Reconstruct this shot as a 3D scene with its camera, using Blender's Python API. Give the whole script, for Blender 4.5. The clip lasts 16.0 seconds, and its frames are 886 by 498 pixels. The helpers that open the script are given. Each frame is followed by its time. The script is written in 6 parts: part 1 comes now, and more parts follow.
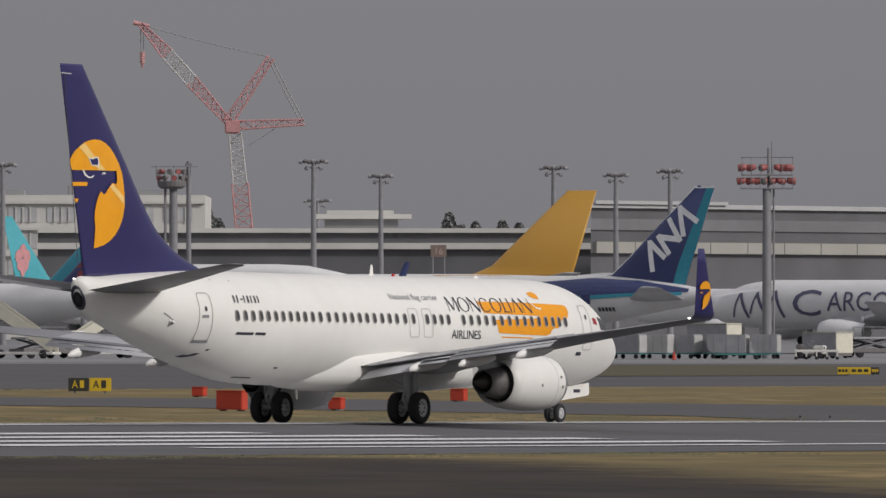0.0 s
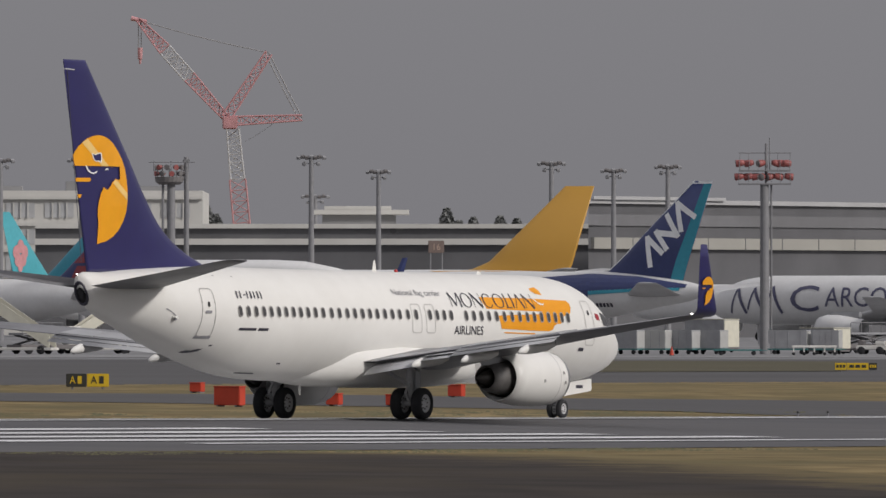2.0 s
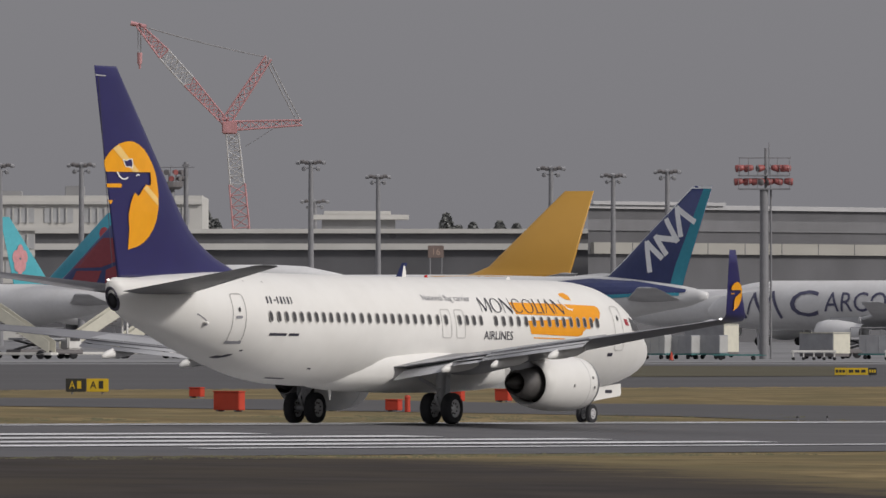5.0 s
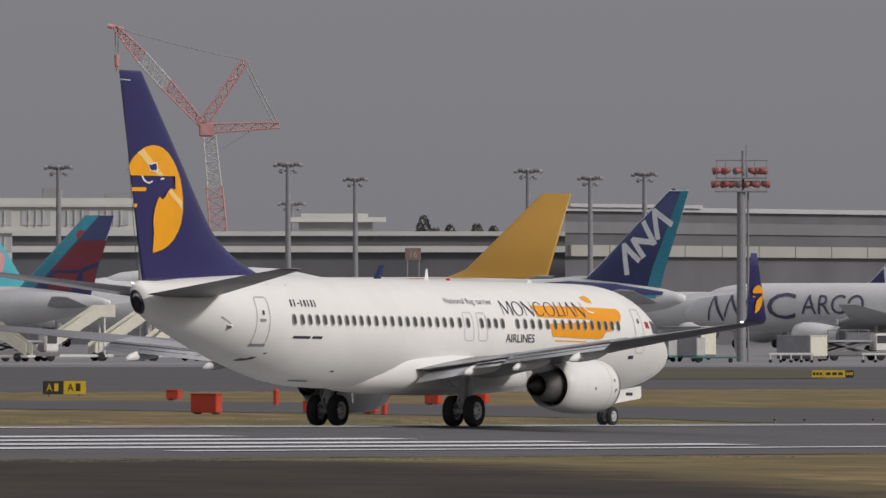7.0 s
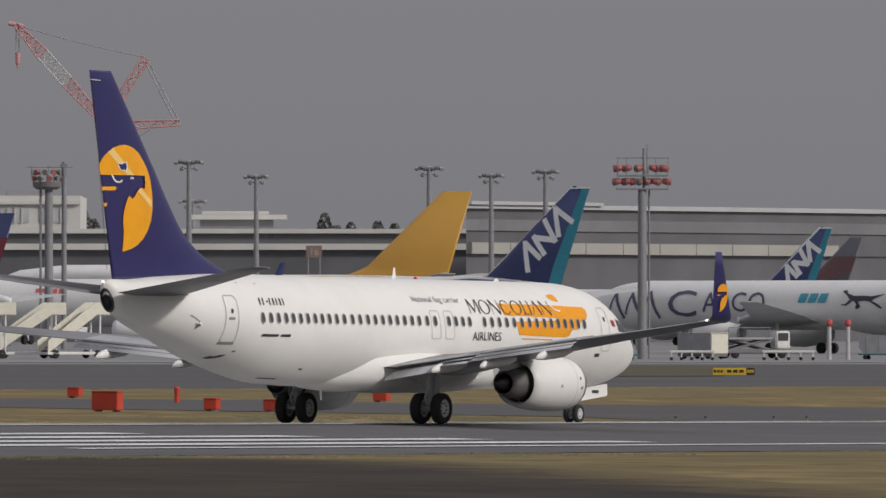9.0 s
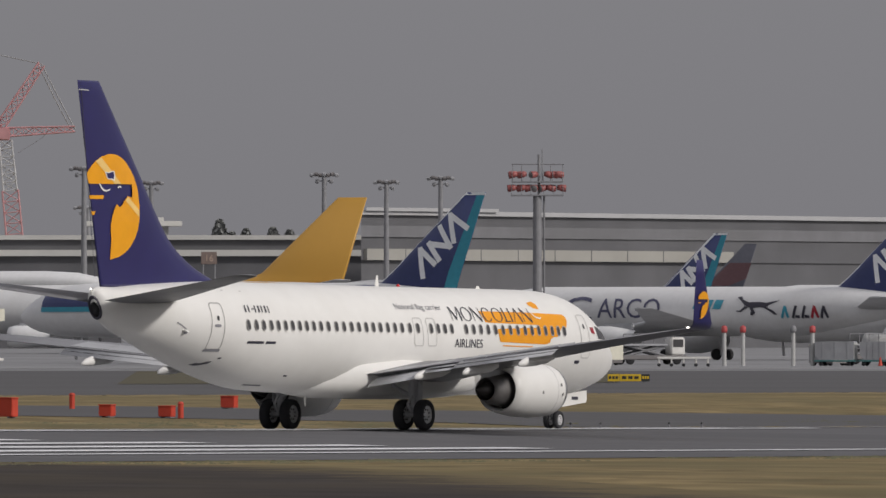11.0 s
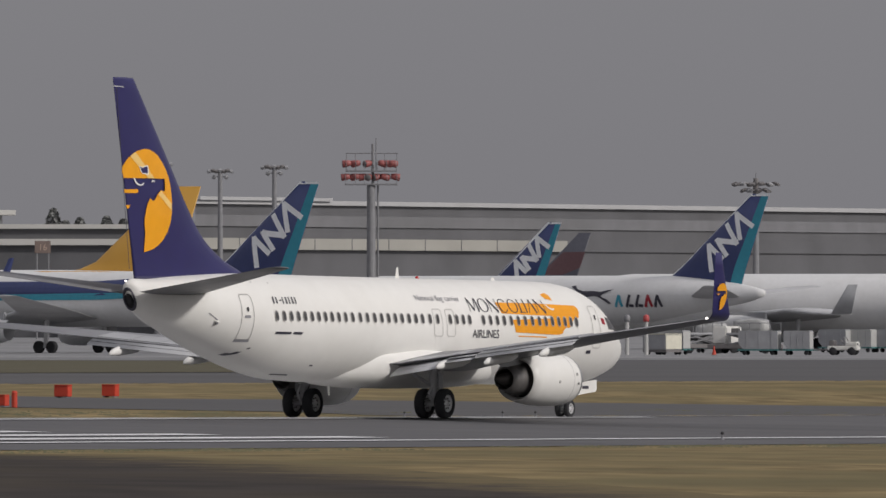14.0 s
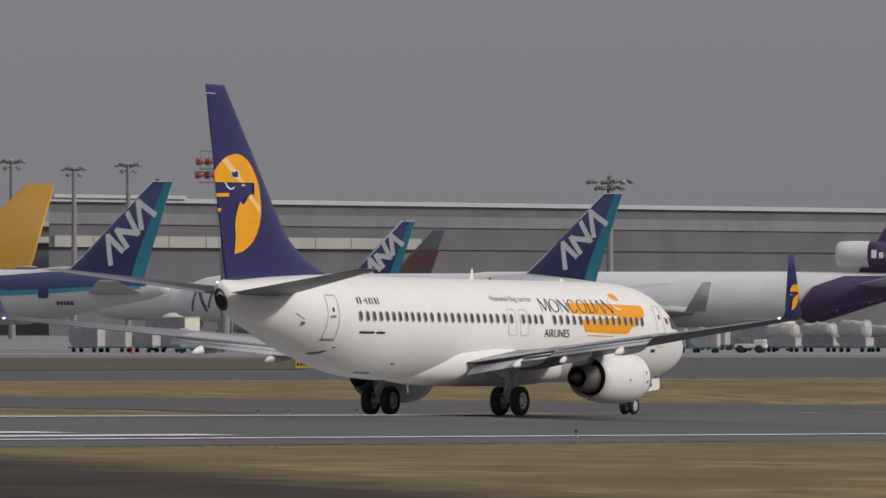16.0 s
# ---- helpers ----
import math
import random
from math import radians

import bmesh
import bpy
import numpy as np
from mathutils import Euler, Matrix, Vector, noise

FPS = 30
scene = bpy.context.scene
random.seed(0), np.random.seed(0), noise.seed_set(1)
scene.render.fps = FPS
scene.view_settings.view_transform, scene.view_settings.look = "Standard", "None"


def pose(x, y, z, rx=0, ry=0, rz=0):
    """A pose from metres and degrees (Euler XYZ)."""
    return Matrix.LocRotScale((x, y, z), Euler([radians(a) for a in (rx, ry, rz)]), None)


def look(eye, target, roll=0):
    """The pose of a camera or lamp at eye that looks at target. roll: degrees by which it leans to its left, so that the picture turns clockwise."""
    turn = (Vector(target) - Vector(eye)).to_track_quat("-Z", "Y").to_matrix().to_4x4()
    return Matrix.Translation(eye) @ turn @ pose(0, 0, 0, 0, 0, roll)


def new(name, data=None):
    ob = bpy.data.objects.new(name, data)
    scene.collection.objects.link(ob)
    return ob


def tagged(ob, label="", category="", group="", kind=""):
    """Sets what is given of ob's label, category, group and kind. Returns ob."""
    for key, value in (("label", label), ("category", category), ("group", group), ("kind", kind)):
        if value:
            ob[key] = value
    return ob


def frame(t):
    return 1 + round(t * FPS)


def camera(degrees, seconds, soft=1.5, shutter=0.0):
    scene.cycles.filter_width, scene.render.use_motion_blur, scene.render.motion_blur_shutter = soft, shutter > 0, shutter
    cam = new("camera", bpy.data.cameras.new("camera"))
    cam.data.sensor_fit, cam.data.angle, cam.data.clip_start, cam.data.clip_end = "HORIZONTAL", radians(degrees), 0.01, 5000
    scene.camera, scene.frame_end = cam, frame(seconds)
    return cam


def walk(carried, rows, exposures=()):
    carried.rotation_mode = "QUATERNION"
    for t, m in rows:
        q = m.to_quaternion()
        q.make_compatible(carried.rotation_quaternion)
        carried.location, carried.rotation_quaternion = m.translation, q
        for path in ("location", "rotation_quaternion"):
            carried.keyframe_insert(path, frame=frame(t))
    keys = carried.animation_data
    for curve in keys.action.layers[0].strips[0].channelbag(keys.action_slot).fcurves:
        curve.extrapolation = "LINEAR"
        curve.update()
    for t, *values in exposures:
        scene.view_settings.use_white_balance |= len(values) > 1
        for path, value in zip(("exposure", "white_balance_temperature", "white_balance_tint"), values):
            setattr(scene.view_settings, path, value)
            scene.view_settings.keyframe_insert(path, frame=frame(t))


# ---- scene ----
cam = camera(3.6824, 16.0, soft=1.5, shutter=0.2)
FOCAL = 24389.0

# seconds, pan to the right and height of the horizon under the picture's centre, in units of 1/FOCAL radians
PAN = [
    (0, 0.0, 117.3), (0.5, -1.2, 116.4), (1, -0.2, 112.6), (1.5, 3.1, 110.3), (2, 4.1, 109.6),
    (2.5, 6.5, 110.0), (3, 6.5, 112.1), (3.5, 3.5, 115.3), (4, 3.4, 114.3), (6.5, 25.8, 125.7),
    (7, 45.2, 122.8), (7.5, 74.0, 121.5), (8, 103.4, 123.5), (8.5, 130.2, 123.5), (9, 220.5, 118.4),
    (9.5, 290.0, 117.3), (12, 486.5, 136.3), (12.5, 543.7, 122.8), (13, 602.5, 108.8), (13.5, 653.1, 107.0),
    (14, 700.3, 110.2), (14.5, 752.7, 105.8), (15, 801.8, 110.3), (15.5, 871.0, 105.8), (16, 958.7, 106.2),
]
walk(cam, [(t, pose(0, 0, 3.9, 90 + math.degrees(math.atan(v / FOCAL)), 0, -math.degrees(u / FOCAL))) for t, u, v in PAN])

# ---- world and light ----
SUN_DIR = Vector((0.80, -0.46, 0.50)).normalized()
world = bpy.data.worlds.new("hazy_sky")
scene.world = world
world.use_nodes = True
wn = world.node_tree.nodes
wl = world.node_tree.links
sky = wn.new("ShaderNodeTexSky")
sky.sky_type = "NISHITA"
sky.sun_disc = False
sky.sun_elevation = math.asin(SUN_DIR.z)
sky.sun_rotation = math.atan2(SUN_DIR.x, SUN_DIR.y)
sky.air_density, sky.dust_density, sky.ozone_density = 1.0, 2.0, 1.0
grey = wn.new("ShaderNodeHueSaturation")
grey.inputs["Saturation"].default_value = 0.06
wl.new(sky.outputs[0], grey.inputs["Color"])
bgn = wn["Background"]
haze = wn.new("ShaderNodeMix")
haze.data_type = "RGBA"
haze.inputs["Factor"].default_value = 0.85
haze.inputs["B"].default_value = (2.13, 2.09, 2.26, 1)
wl.new(grey.outputs[0], haze.inputs["A"])
# a hazy overcast is brighter towards the zenith
dirn = wn.new("ShaderNodeTexCoord")
split = wn.new("ShaderNodeSeparateXYZ")
wl.new(dirn.outputs["Generated"], split.inputs[0])
dome = wn.new("ShaderNodeMapRange")
dome.interpolation_type = "SMOOTHSTEP"
dome.inputs["From Min"].default_value, dome.inputs["From Max"].default_value = 0.05, 0.9
dome.inputs["To Min"].default_value, dome.inputs["To Max"].default_value = 1.0, 2.3
wl.new(split.outputs["Z"], dome.inputs["Value"])
lift = wn.new("ShaderNodeMix")
lift.data_type, lift.blend_type = "RGBA", "MULTIPLY"
lift.inputs["Factor"].default_value = 1
wl.new(haze.outputs["Result"], lift.inputs["A"])
wl.new(dome.outputs[0], lift.inputs["B"])
wl.new(lift.outputs["Result"], bgn.inputs["Color"])
bgn.inputs["Strength"].default_value = 0.1
lamp = bpy.data.lights.new("sun", "SUN")
lamp.energy, lamp.angle, lamp.color = 2.05, radians(6), (1.0, 0.945, 0.90)
sun = new("sun", lamp)
sun.matrix_world = look(SUN_DIR * 100, (0, 0, 0))


# ---- materials ----
def material(name, color, rough=0.6, metal=0.0, vary=0.12, scale=2.0, stretch=(1, 1, 1), bump=0.0, coat=0.0, stain=None, stain_scale=0.15, stain_amount=0.4):
    """A painted or raw surface: colour with grain at one scale and soiling at another."""
    m = bpy.data.materials.new(name)
    m.use_nodes = True
    nt = m.node_tree
    n, l = nt.nodes, nt.links
    b = n["Principled BSDF"]
    b.inputs["Roughness"].default_value = rough
    b.inputs["Metallic"].default_value = metal
    b.inputs["Coat Weight"].default_value = coat
    co = n.new("ShaderNodeTexCoord")
    mp = n.new("ShaderNodeMapping")
    mp.inputs["Scale"].default_value = stretch
    l.new(co.outputs["Object"], mp.inputs["Vector"])
    fine = n.new("ShaderNodeTexNoise")
    fine.inputs["Scale"].default_value = scale
    fine.inputs["Detail"].default_value = 6
    l.new(mp.outputs[0], fine.inputs["Vector"])
    broad = n.new("ShaderNodeTexNoise")
    broad.inputs["Scale"].default_value = stain_scale
    broad.inputs["Detail"].default_value = 4
    l.new(mp.outputs[0], broad.inputs["Vector"])
    ramp = n.new("ShaderNodeMapRange")
    ramp.inputs["From Min"].default_value, ramp.inputs["From Max"].default_value = 0.3, 0.7
    ramp.inputs["To Min"].default_value, ramp.inputs["To Max"].default_value = 1 - vary, 1 + vary
    l.new(fine.outputs["Fac"], ramp.inputs["Value"])
    mul = n.new("ShaderNodeMix")
    mul.data_type, mul.blend_type = "RGBA", "MULTIPLY"
    mul.inputs["Factor"].default_value = 1
    mul.inputs["A"].default_value = (*color, 1)
    l.new(ramp.outputs[0], mul.inputs["B"])
    out = mul.outputs["Result"]
    if stain:
        r2 = n.new("ShaderNodeMapRange")
        r2.inputs["From Min"].default_value, r2.inputs["From Max"].default_value = 0.42, 0.66
        r2.inputs["To Max"].default_value = stain_amount
        l.new(broad.outputs["Fac"], r2.inputs["Value"])
        mx = n.new("ShaderNodeMix")
        mx.data_type = "RGBA"
        mx.inputs["B"].default_value = (*stain, 1)
        l.new(r2.outputs[0], mx.inputs["Factor"])
        l.new(out, mx.inputs["A"])
        out = mx.outputs["Result"]
    l.new(out, b.inputs["Base Color"])
    if bump:
        bp = n.new("ShaderNodeBump")
        bp.inputs["Strength"].default_value = bump
        bp.inputs["Distance"].default_value = 0.05
        l.new(fine.outputs["Fac"], bp.inputs["Height"])
        l.new(bp.outputs[0], b.inputs["Normal"])
    rv = n.new("ShaderNodeMapRange")
    rv.inputs["To Min"].default_value, rv.inputs["To Max"].default_value = max(rough - 0.08, 0.02), min(rough + 0.08, 1)
    l.new(broad.outputs["Fac"], rv.inputs["Value"])
    l.new(rv.outputs[0], b.inputs["Roughness"])
    return m


WHITE = material("white_aircraft_paint", (0.77, 0.76, 0.73), 0.46, vary=0.02, scale=1.2, coat=0.0, stain=(0.62, 0.60, 0.56), stain_scale=0.5, stain_amount=0.18)
NAVY = material("navy_blue_paint", (0.022, 0.020, 0.105), 0.35, vary=0.06, scale=1.0, coat=0.3)
ORANGE = material("orange_livery_paint", (0.80, 0.32, 0.006), 0.55, vary=0.04)
GOLD = material("golden_yellow_livery_paint", (0.85, 0.365, 0.01), 0.35, vary=0.04, coat=0.3)
PALEGOLD = material("pale_gold_sheen_paint", (0.86, 0.58, 0.20), 0.35, vary=0.04, coat=0.3)
CHARCOAL = material("charcoal_letter_paint", (0.04, 0.038, 0.055), 0.5, vary=0.05)
WINGGREY = material("wing_grey_paint", (0.40, 0.405, 0.42), 0.42, vary=0.06, scale=1.5, stain=(0.26, 0.26, 0.27), stain_scale=0.6, stain_amount=0.4)
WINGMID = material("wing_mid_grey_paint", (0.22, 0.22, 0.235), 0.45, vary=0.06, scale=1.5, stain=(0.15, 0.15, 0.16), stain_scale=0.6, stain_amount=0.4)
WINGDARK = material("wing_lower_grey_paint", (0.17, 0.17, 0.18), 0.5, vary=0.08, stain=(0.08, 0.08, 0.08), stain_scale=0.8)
METAL = material("bare_aluminium", (0.62, 0.62, 0.63), 0.3, metal=0.9, vary=0.05)
HOT = material("heat_stained_exhaust_metal", (0.075, 0.068, 0.064), 0.5, metal=0.6, vary=0.2)
SLEEVE = material("dull_exhaust_sleeve_metal", (0.20, 0.19, 0.185), 0.45, metal=0.5, vary=0.2)
RUBBER = material("tyre_rubber", (0.024, 0.024, 0.027), 0.85, vary=0.15, scale=6)
HUB = material("wheel_hub_grey", (0.55, 0.55, 0.56), 0.45, metal=0.3, vary=0.1)
STRUT = material("landing_gear_grey", (0.52, 0.52, 0.53), 0.45, vary=0.1)
GLASS = material("dark_cabin_glass", (0.055, 0.053, 0.055), 0.3, vary=0.05)
GAP = material("panel_gap_grey", (0.36, 0.35, 0.34), 0.6, vary=0.05)
LETTERGREY = material("grey_letter_paint", (0.26, 0.26, 0.28), 0.5, vary=0.05)
SEAM = material("cowl_joint_grey", (0.56, 0.55, 0.53), 0.6, vary=0.05)
TIPLIGHT = bpy.data.materials.new("white_position_light")
TIPLIGHT.use_nodes = True
TIPLIGHT.node_tree.nodes["Principled BSDF"].inputs["Emission Color"].default_value = (1.0, 0.95, 0.85, 1)
TIPLIGHT.node_tree.nodes["Principled BSDF"].inputs["Emission Strength"].default_value = 2.5
REDLENS = material("red_beacon_lens", (0.55, 0.02, 0.02), 0.2)
ASPHALT = material("runway_asphalt", (0.098, 0.096, 0.100), 0.85, vary=0.18, scale=0.6, stretch=(0.25, 1.5, 1), bump=0.1, stain=(0.065, 0.065, 0.07), stain_scale=0.05, stain_amount=0.55)
TAXI = material("taxiway_asphalt", (0.076, 0.074, 0.076), 0.85, vary=0.12, scale=0.4, stretch=(0.2, 1, 1), bump=0.1, stain=(0.066, 0.063, 0.062), stain_scale=0.03, stain_amount=0.5)
OLDTAR = material("old_dark_pavement", (0.044, 0.037, 0.033), 0.9, vary=0.3, scale=2.2, stretch=(0.16, 0.10, 1), bump=0.1, stain=(0.070, 0.057, 0.040), stain_scale=0.8, stain_amount=0.7)
APRON = material("apron_concrete", (0.23, 0.23, 0.235), 0.85, vary=0.1, scale=0.3, stain=(0.15, 0.15, 0.155), stain_scale=0.02, stain_amount=0.5)
GRASS = material("dry_winter_grass", (0.220, 0.168, 0.084), 0.95, vary=0.4, scale=1.6, stretch=(0.30, 0.14, 1), bump=0.5, stain=(0.132, 0.114, 0.060), stain_scale=0.4, stain_amount=0.85)
GREEN = material("dull_green_grass", (0.108, 0.100, 0.070), 0.95, vary=0.2, scale=0.4, stretch=(0.3, 1, 1), bump=0.4, stain=(0.11, 0.095, 0.06), stain_scale=0.03, stain_amount=0.6)
KERBPALE = material("pale_worn_concrete", (0.29, 0.29, 0.29), 0.85, vary=0.15, scale=0.3, stain=(0.20, 0.20, 0.20), stain_scale=0.03, stain_amount=0.5)
LINE = material("worn_white_runway_paint", (0.74, 0.74, 0.75), 0.7, vary=0.2, scale=0.8, stretch=(0.3, 2, 1), stain=(0.32, 0.32, 0.32), stain_scale=0.12, stain_amount=0.4)
WORN = material("worn_off_pale_paint", (0.40, 0.40, 0.41), 0.75, vary=0.3, scale=0.7, stretch=(0.3, 0.6, 1), stain=(0.17, 0.17, 0.175), stain_scale=0.10, stain_amount=0.8)
def creeping_edge(mat, grass, lines, reach):
    """Let grass cover a pavement raggedly towards its straight edges; lines: (x, y, normal x, normal y)."""
    n, l = mat.node_tree.nodes, mat.node_tree.links
    b = n["Principled BSDF"]
    base = b.inputs["Base Color"].links[0].from_socket
    co = n.new("ShaderNodeTexCoord")
    mp = n.new("ShaderNodeMapping")
    mp.inputs["Scale"].default_value = (0.4, 0.30, 1)
    l.new(co.outputs["Object"], mp.inputs["Vector"])
    noise = n.new("ShaderNodeTexNoise")
    noise.inputs["Scale"].default_value = 1.0
    noise.inputs["Detail"].default_value = 8
    noise.inputs["Roughness"].default_value = 0.65
    l.new(mp.outputs[0], noise.inputs["Vector"])
    away = None
    for x, y, nx, ny in lines:
        shift = n.new("ShaderNodeVectorMath")
        shift.operation = "SUBTRACT"
        shift.inputs[1].default_value = (x, y, 0)
        l.new(co.outputs["Object"], shift.inputs[0])
        dot = n.new("ShaderNodeVectorMath")
        dot.operation = "DOT_PRODUCT"
        dot.inputs[1].default_value = (nx, ny, 0)
        l.new(shift.outputs[0], dot.inputs[0])
        if away is None:
            away = dot.outputs["Value"]
        else:
            top_ = n.new("ShaderNodeMath")
            top_.operation = "MAXIMUM"
            l.new(away, top_.inputs[0])
            l.new(dot.outputs["Value"], top_.inputs[1])
            away = top_.outputs[0]
    add = n.new("ShaderNodeMath")
    add.operation = "MULTIPLY_ADD"
    add.inputs[1].default_value, add.inputs[2].default_value = 2.4 * reach, -1.2 * reach
    l.new(noise.outputs["Fac"], add.inputs[0])
    total = n.new("ShaderNodeMath")
    l.new(add.outputs[0], total.inputs[0])
    l.new(away, total.inputs[1])
    cover = n.new("ShaderNodeMapRange")
    cover.interpolation_type = "SMOOTHSTEP"
    cover.inputs["From Min"].default_value, cover.inputs["From Max"].default_value = -reach, 0.0
    l.new(total.outputs[0], cover.inputs["Value"])
    mix = n.new("ShaderNodeMix")
    mix.data_type = "RGBA"
    mix.inputs["B"].default_value = (*grass, 1)
    l.new(cover.outputs[0], mix.inputs["Factor"])
    l.new(base, mix.inputs["A"])
    l.new(mix.outputs["Result"], b.inputs["Base Color"])


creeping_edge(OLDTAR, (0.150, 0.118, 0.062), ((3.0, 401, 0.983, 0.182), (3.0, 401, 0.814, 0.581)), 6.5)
# rough soil, grass and weathered tar hardly shine
for m_ in (OLDTAR, GRASS, GREEN):
    m_.node_tree.nodes["Principled BSDF"].inputs["Specular IOR Level"].default_value = 0.12


# ---- mesh helpers ----
def link(name, data, parent=None, label="", **tags):
    ob = new(name, data)
    if parent:
        ob.parent = parent
    return tagged(ob, label, **tags)


def mesh_from(name, verts, faces, mat, smooth=False):
    me = bpy.data.meshes.new(name)
    me.from_pydata([tuple(v) for v in verts], [], faces)
    me.materials.append(mat)
    if smooth:
        me.shade_smooth()
    me.update()
    return me


def part(name, bm, mat, parent=None, label="", smooth=False, **tags):
    me = bpy.data.meshes.new(name)
    bmesh.ops.recalc_face_normals(bm, faces=bm.faces)
    bm.to_mesh(me)
    bm.free()
    me.materials.append(mat)
    if smooth:
        me.shade_smooth()
    return link(name, me, parent, label, **tags)


def box(bm, lo, hi, bevel=0.0, m=None):
    """Adds a box from lo to hi, with rounded edges if bevel is given."""
    made = bmesh.ops.create_cube(bm, size=1.0)["verts"]
    size = [b - a for a, b in zip(lo, hi)]
    mid = [(a + b) / 2 for a, b in zip(lo, hi)]
    for v in made:
        v.co = Vector([c * s + d for c, s, d in zip(v.co, size, mid)])
    if bevel:
        edges = list({e for v in made for e in v.link_edges})
        out = bmesh.ops.bevel(bm, geom=edges, offset=bevel, segments=2, affect="EDGES")
        made = list({v for f in out["faces"] for v in f.verts} | {v for v in made if v.is_valid})
    if m is not None:
        bmesh.ops.transform(bm, matrix=m, verts=made)
    return made


def tube(bm, a, b, r, r2=None, seg=10):
    """A round bar from a to b."""
    a, b = Vector(a), Vector(b)
    way = b - a
    m = Matrix.Translation((a + b) / 2) @ way.to_track_quat("Z", "Y").to_matrix().to_4x4()
    return bmesh.ops.create_cone(bm, cap_ends=True, segments=seg, radius1=r, radius2=r if r2 is None else r2, depth=way.length, matrix=m)["verts"]


def loft(bm, rings, closed=True, caps=True):
    """Skins rings of equal count."""
    rows = [[bm.verts.new(p) for p in ring] for ring in rings]
    k = len(rows[0])
    for a, b in zip(rows, rows[1:]):
        for i in range(k if closed else k - 1):
            j = (i + 1) % k
            bm.faces.new((a[i], a[j], b[j], b[i]))
    if caps:
        bm.faces.new(rows[0][::-1])
        bm.faces.new(rows[-1])
    return rows


def lathe(bm, profile, seg=32, m=None, caps=False):
    """Turns (x, r) round the x axis."""
    rings = [[(x, r * math.cos(2 * math.pi * i / seg), r * math.sin(2 * math.pi * i / seg)) for i in range(seg)] for x, r in profile]
    rows = loft(bm, rings, caps=caps)
    vs = [v for r in rows for v in r]
    if m is not None:
        bmesh.ops.transform(bm, matrix=m, verts=vs)
    return vs


def interp(table, x):
    """Smooth interpolation in rows of (x, a, b, ...)."""
    rows = np.array(table, float)
    xs = rows[:, 0]
    out = []
    for k in range(1, rows.shape[1]):
        ys = rows[:, k]
        sl = np.gradient(ys, xs)
        i = int(np.clip(np.searchsorted(xs, x) - 1, 0, len(xs) - 2))
        w = xs[i + 1] - xs[i]
        d = (ys[i + 1] - ys[i]) / w
        s0, s1 = sl[i], sl[i + 1]
        if d == 0:
            s0 = s1 = 0
        else:
            s0, s1 = np.clip(s0 / d, 0, 3) * d, np.clip(s1 / d, 0, 3) * d
        u = np.clip((x - xs[i]) / w, 0, 1)
        out.append(ys[i] * (2 * u**3 - 3 * u**2 + 1) + w * s0 * (u**3 - 2 * u**2 + u) + ys[i + 1] * (3 * u**2 - 2 * u**3) + w * s1 * (u**3 - u**2))
    return out


def foil(chord, thick, n=9):
    """Closed outline of an aerofoil: (back from the nose, up), round nose, sharp tail."""
    xs = [0.5 * (1 - math.cos(math.pi * i / n)) for i in range(n + 1)]
    t = [5 * thick * (0.2969 * math.sqrt(x) - 0.126 * x - 0.3516 * x * x + 0.2843 * x**3 - 0.1036 * x**4) for x in xs]
    up = [(x * chord, y * chord) for x, y in zip(xs, t)]
    low = [(x * chord, -0.8 * y * chord) for x, y in zip(xs, t)][1:-1]
    return up + low[::-1]


def surface(bm, stations, vertical=False, rise=0.0):
    """A wing, tail or fin: stations of (nose x, y, z, chord, thickness, cant in degrees). rise: the nose's lift per metre of chord."""
    rings = []
    for x, y, z, c, t, cant in stations:
        ring = []
        ca, sa = math.cos(radians(cant)), math.sin(radians(cant))
        for a, b in foil(c, t):
            ring.append((x - a, y + b, z) if vertical else (x - a, y - b * sa, z + b * ca + (c - a) * rise))
        rings.append(ring)
    loft(bm, rings)


# ---- ground ----
HEADING = radians(59.6)
ALONG = Vector((math.cos(HEADING), math.sin(HEADING)))
ACROSS = Vector((math.sin(HEADING), -math.cos(HEADING)))
START = Vector((-3.70, 495.03))


def ease(a, b, x):
    t = min(max((x - a) / (b - a), 0), 1)
    return t * t * (3 - 2 * t)


def height(s, o):
    """The land: s metres along the runway from where the aircraft starts, o metres from its centre line towards the viewer."""
    z = -0.0051 * min(max(s, -140), 160) - 0.0182 * min(max(o, 0), 38)
    if o < -32:
        z *= 1 - ease(-32, -75, o) if o > -75 else 0
    # the runway's crown: its far half falls away too, up to the grass bank
    if o < 0:
        z -= 0.006 * min(-o, 30) * (1 - ease(-31, -38, o))
    if o > 45:
        z += (-0.6 - z) * ease(45, 120, o)
    return z


def plan(s, o, lift=0.0):
    p = START + ALONG * s + ACROSS * o
    return (p.x, p.y, height(s, o) + lift)


def sheet(name, ss, oo, mat, lift, label, category="", parent=None):
    """A piece of ground along the runway."""
    vs = [plan(s, o, lift) for s in ss for o in oo]
    k = len(oo)
    fs = [(i * k + j, (i + 1) * k + j, (i + 1) * k + j + 1, i * k + j + 1) for i in range(len(ss) - 1) for j in range(k - 1)]
    return link(name, mesh_from(name, vs, fs, mat), parent, label, category=category, kind="structure")


def steps(a, b, d):
    n = max(1, round((b - a) / d))
    return [a + (b - a) * i / n for i in range(n + 1)]


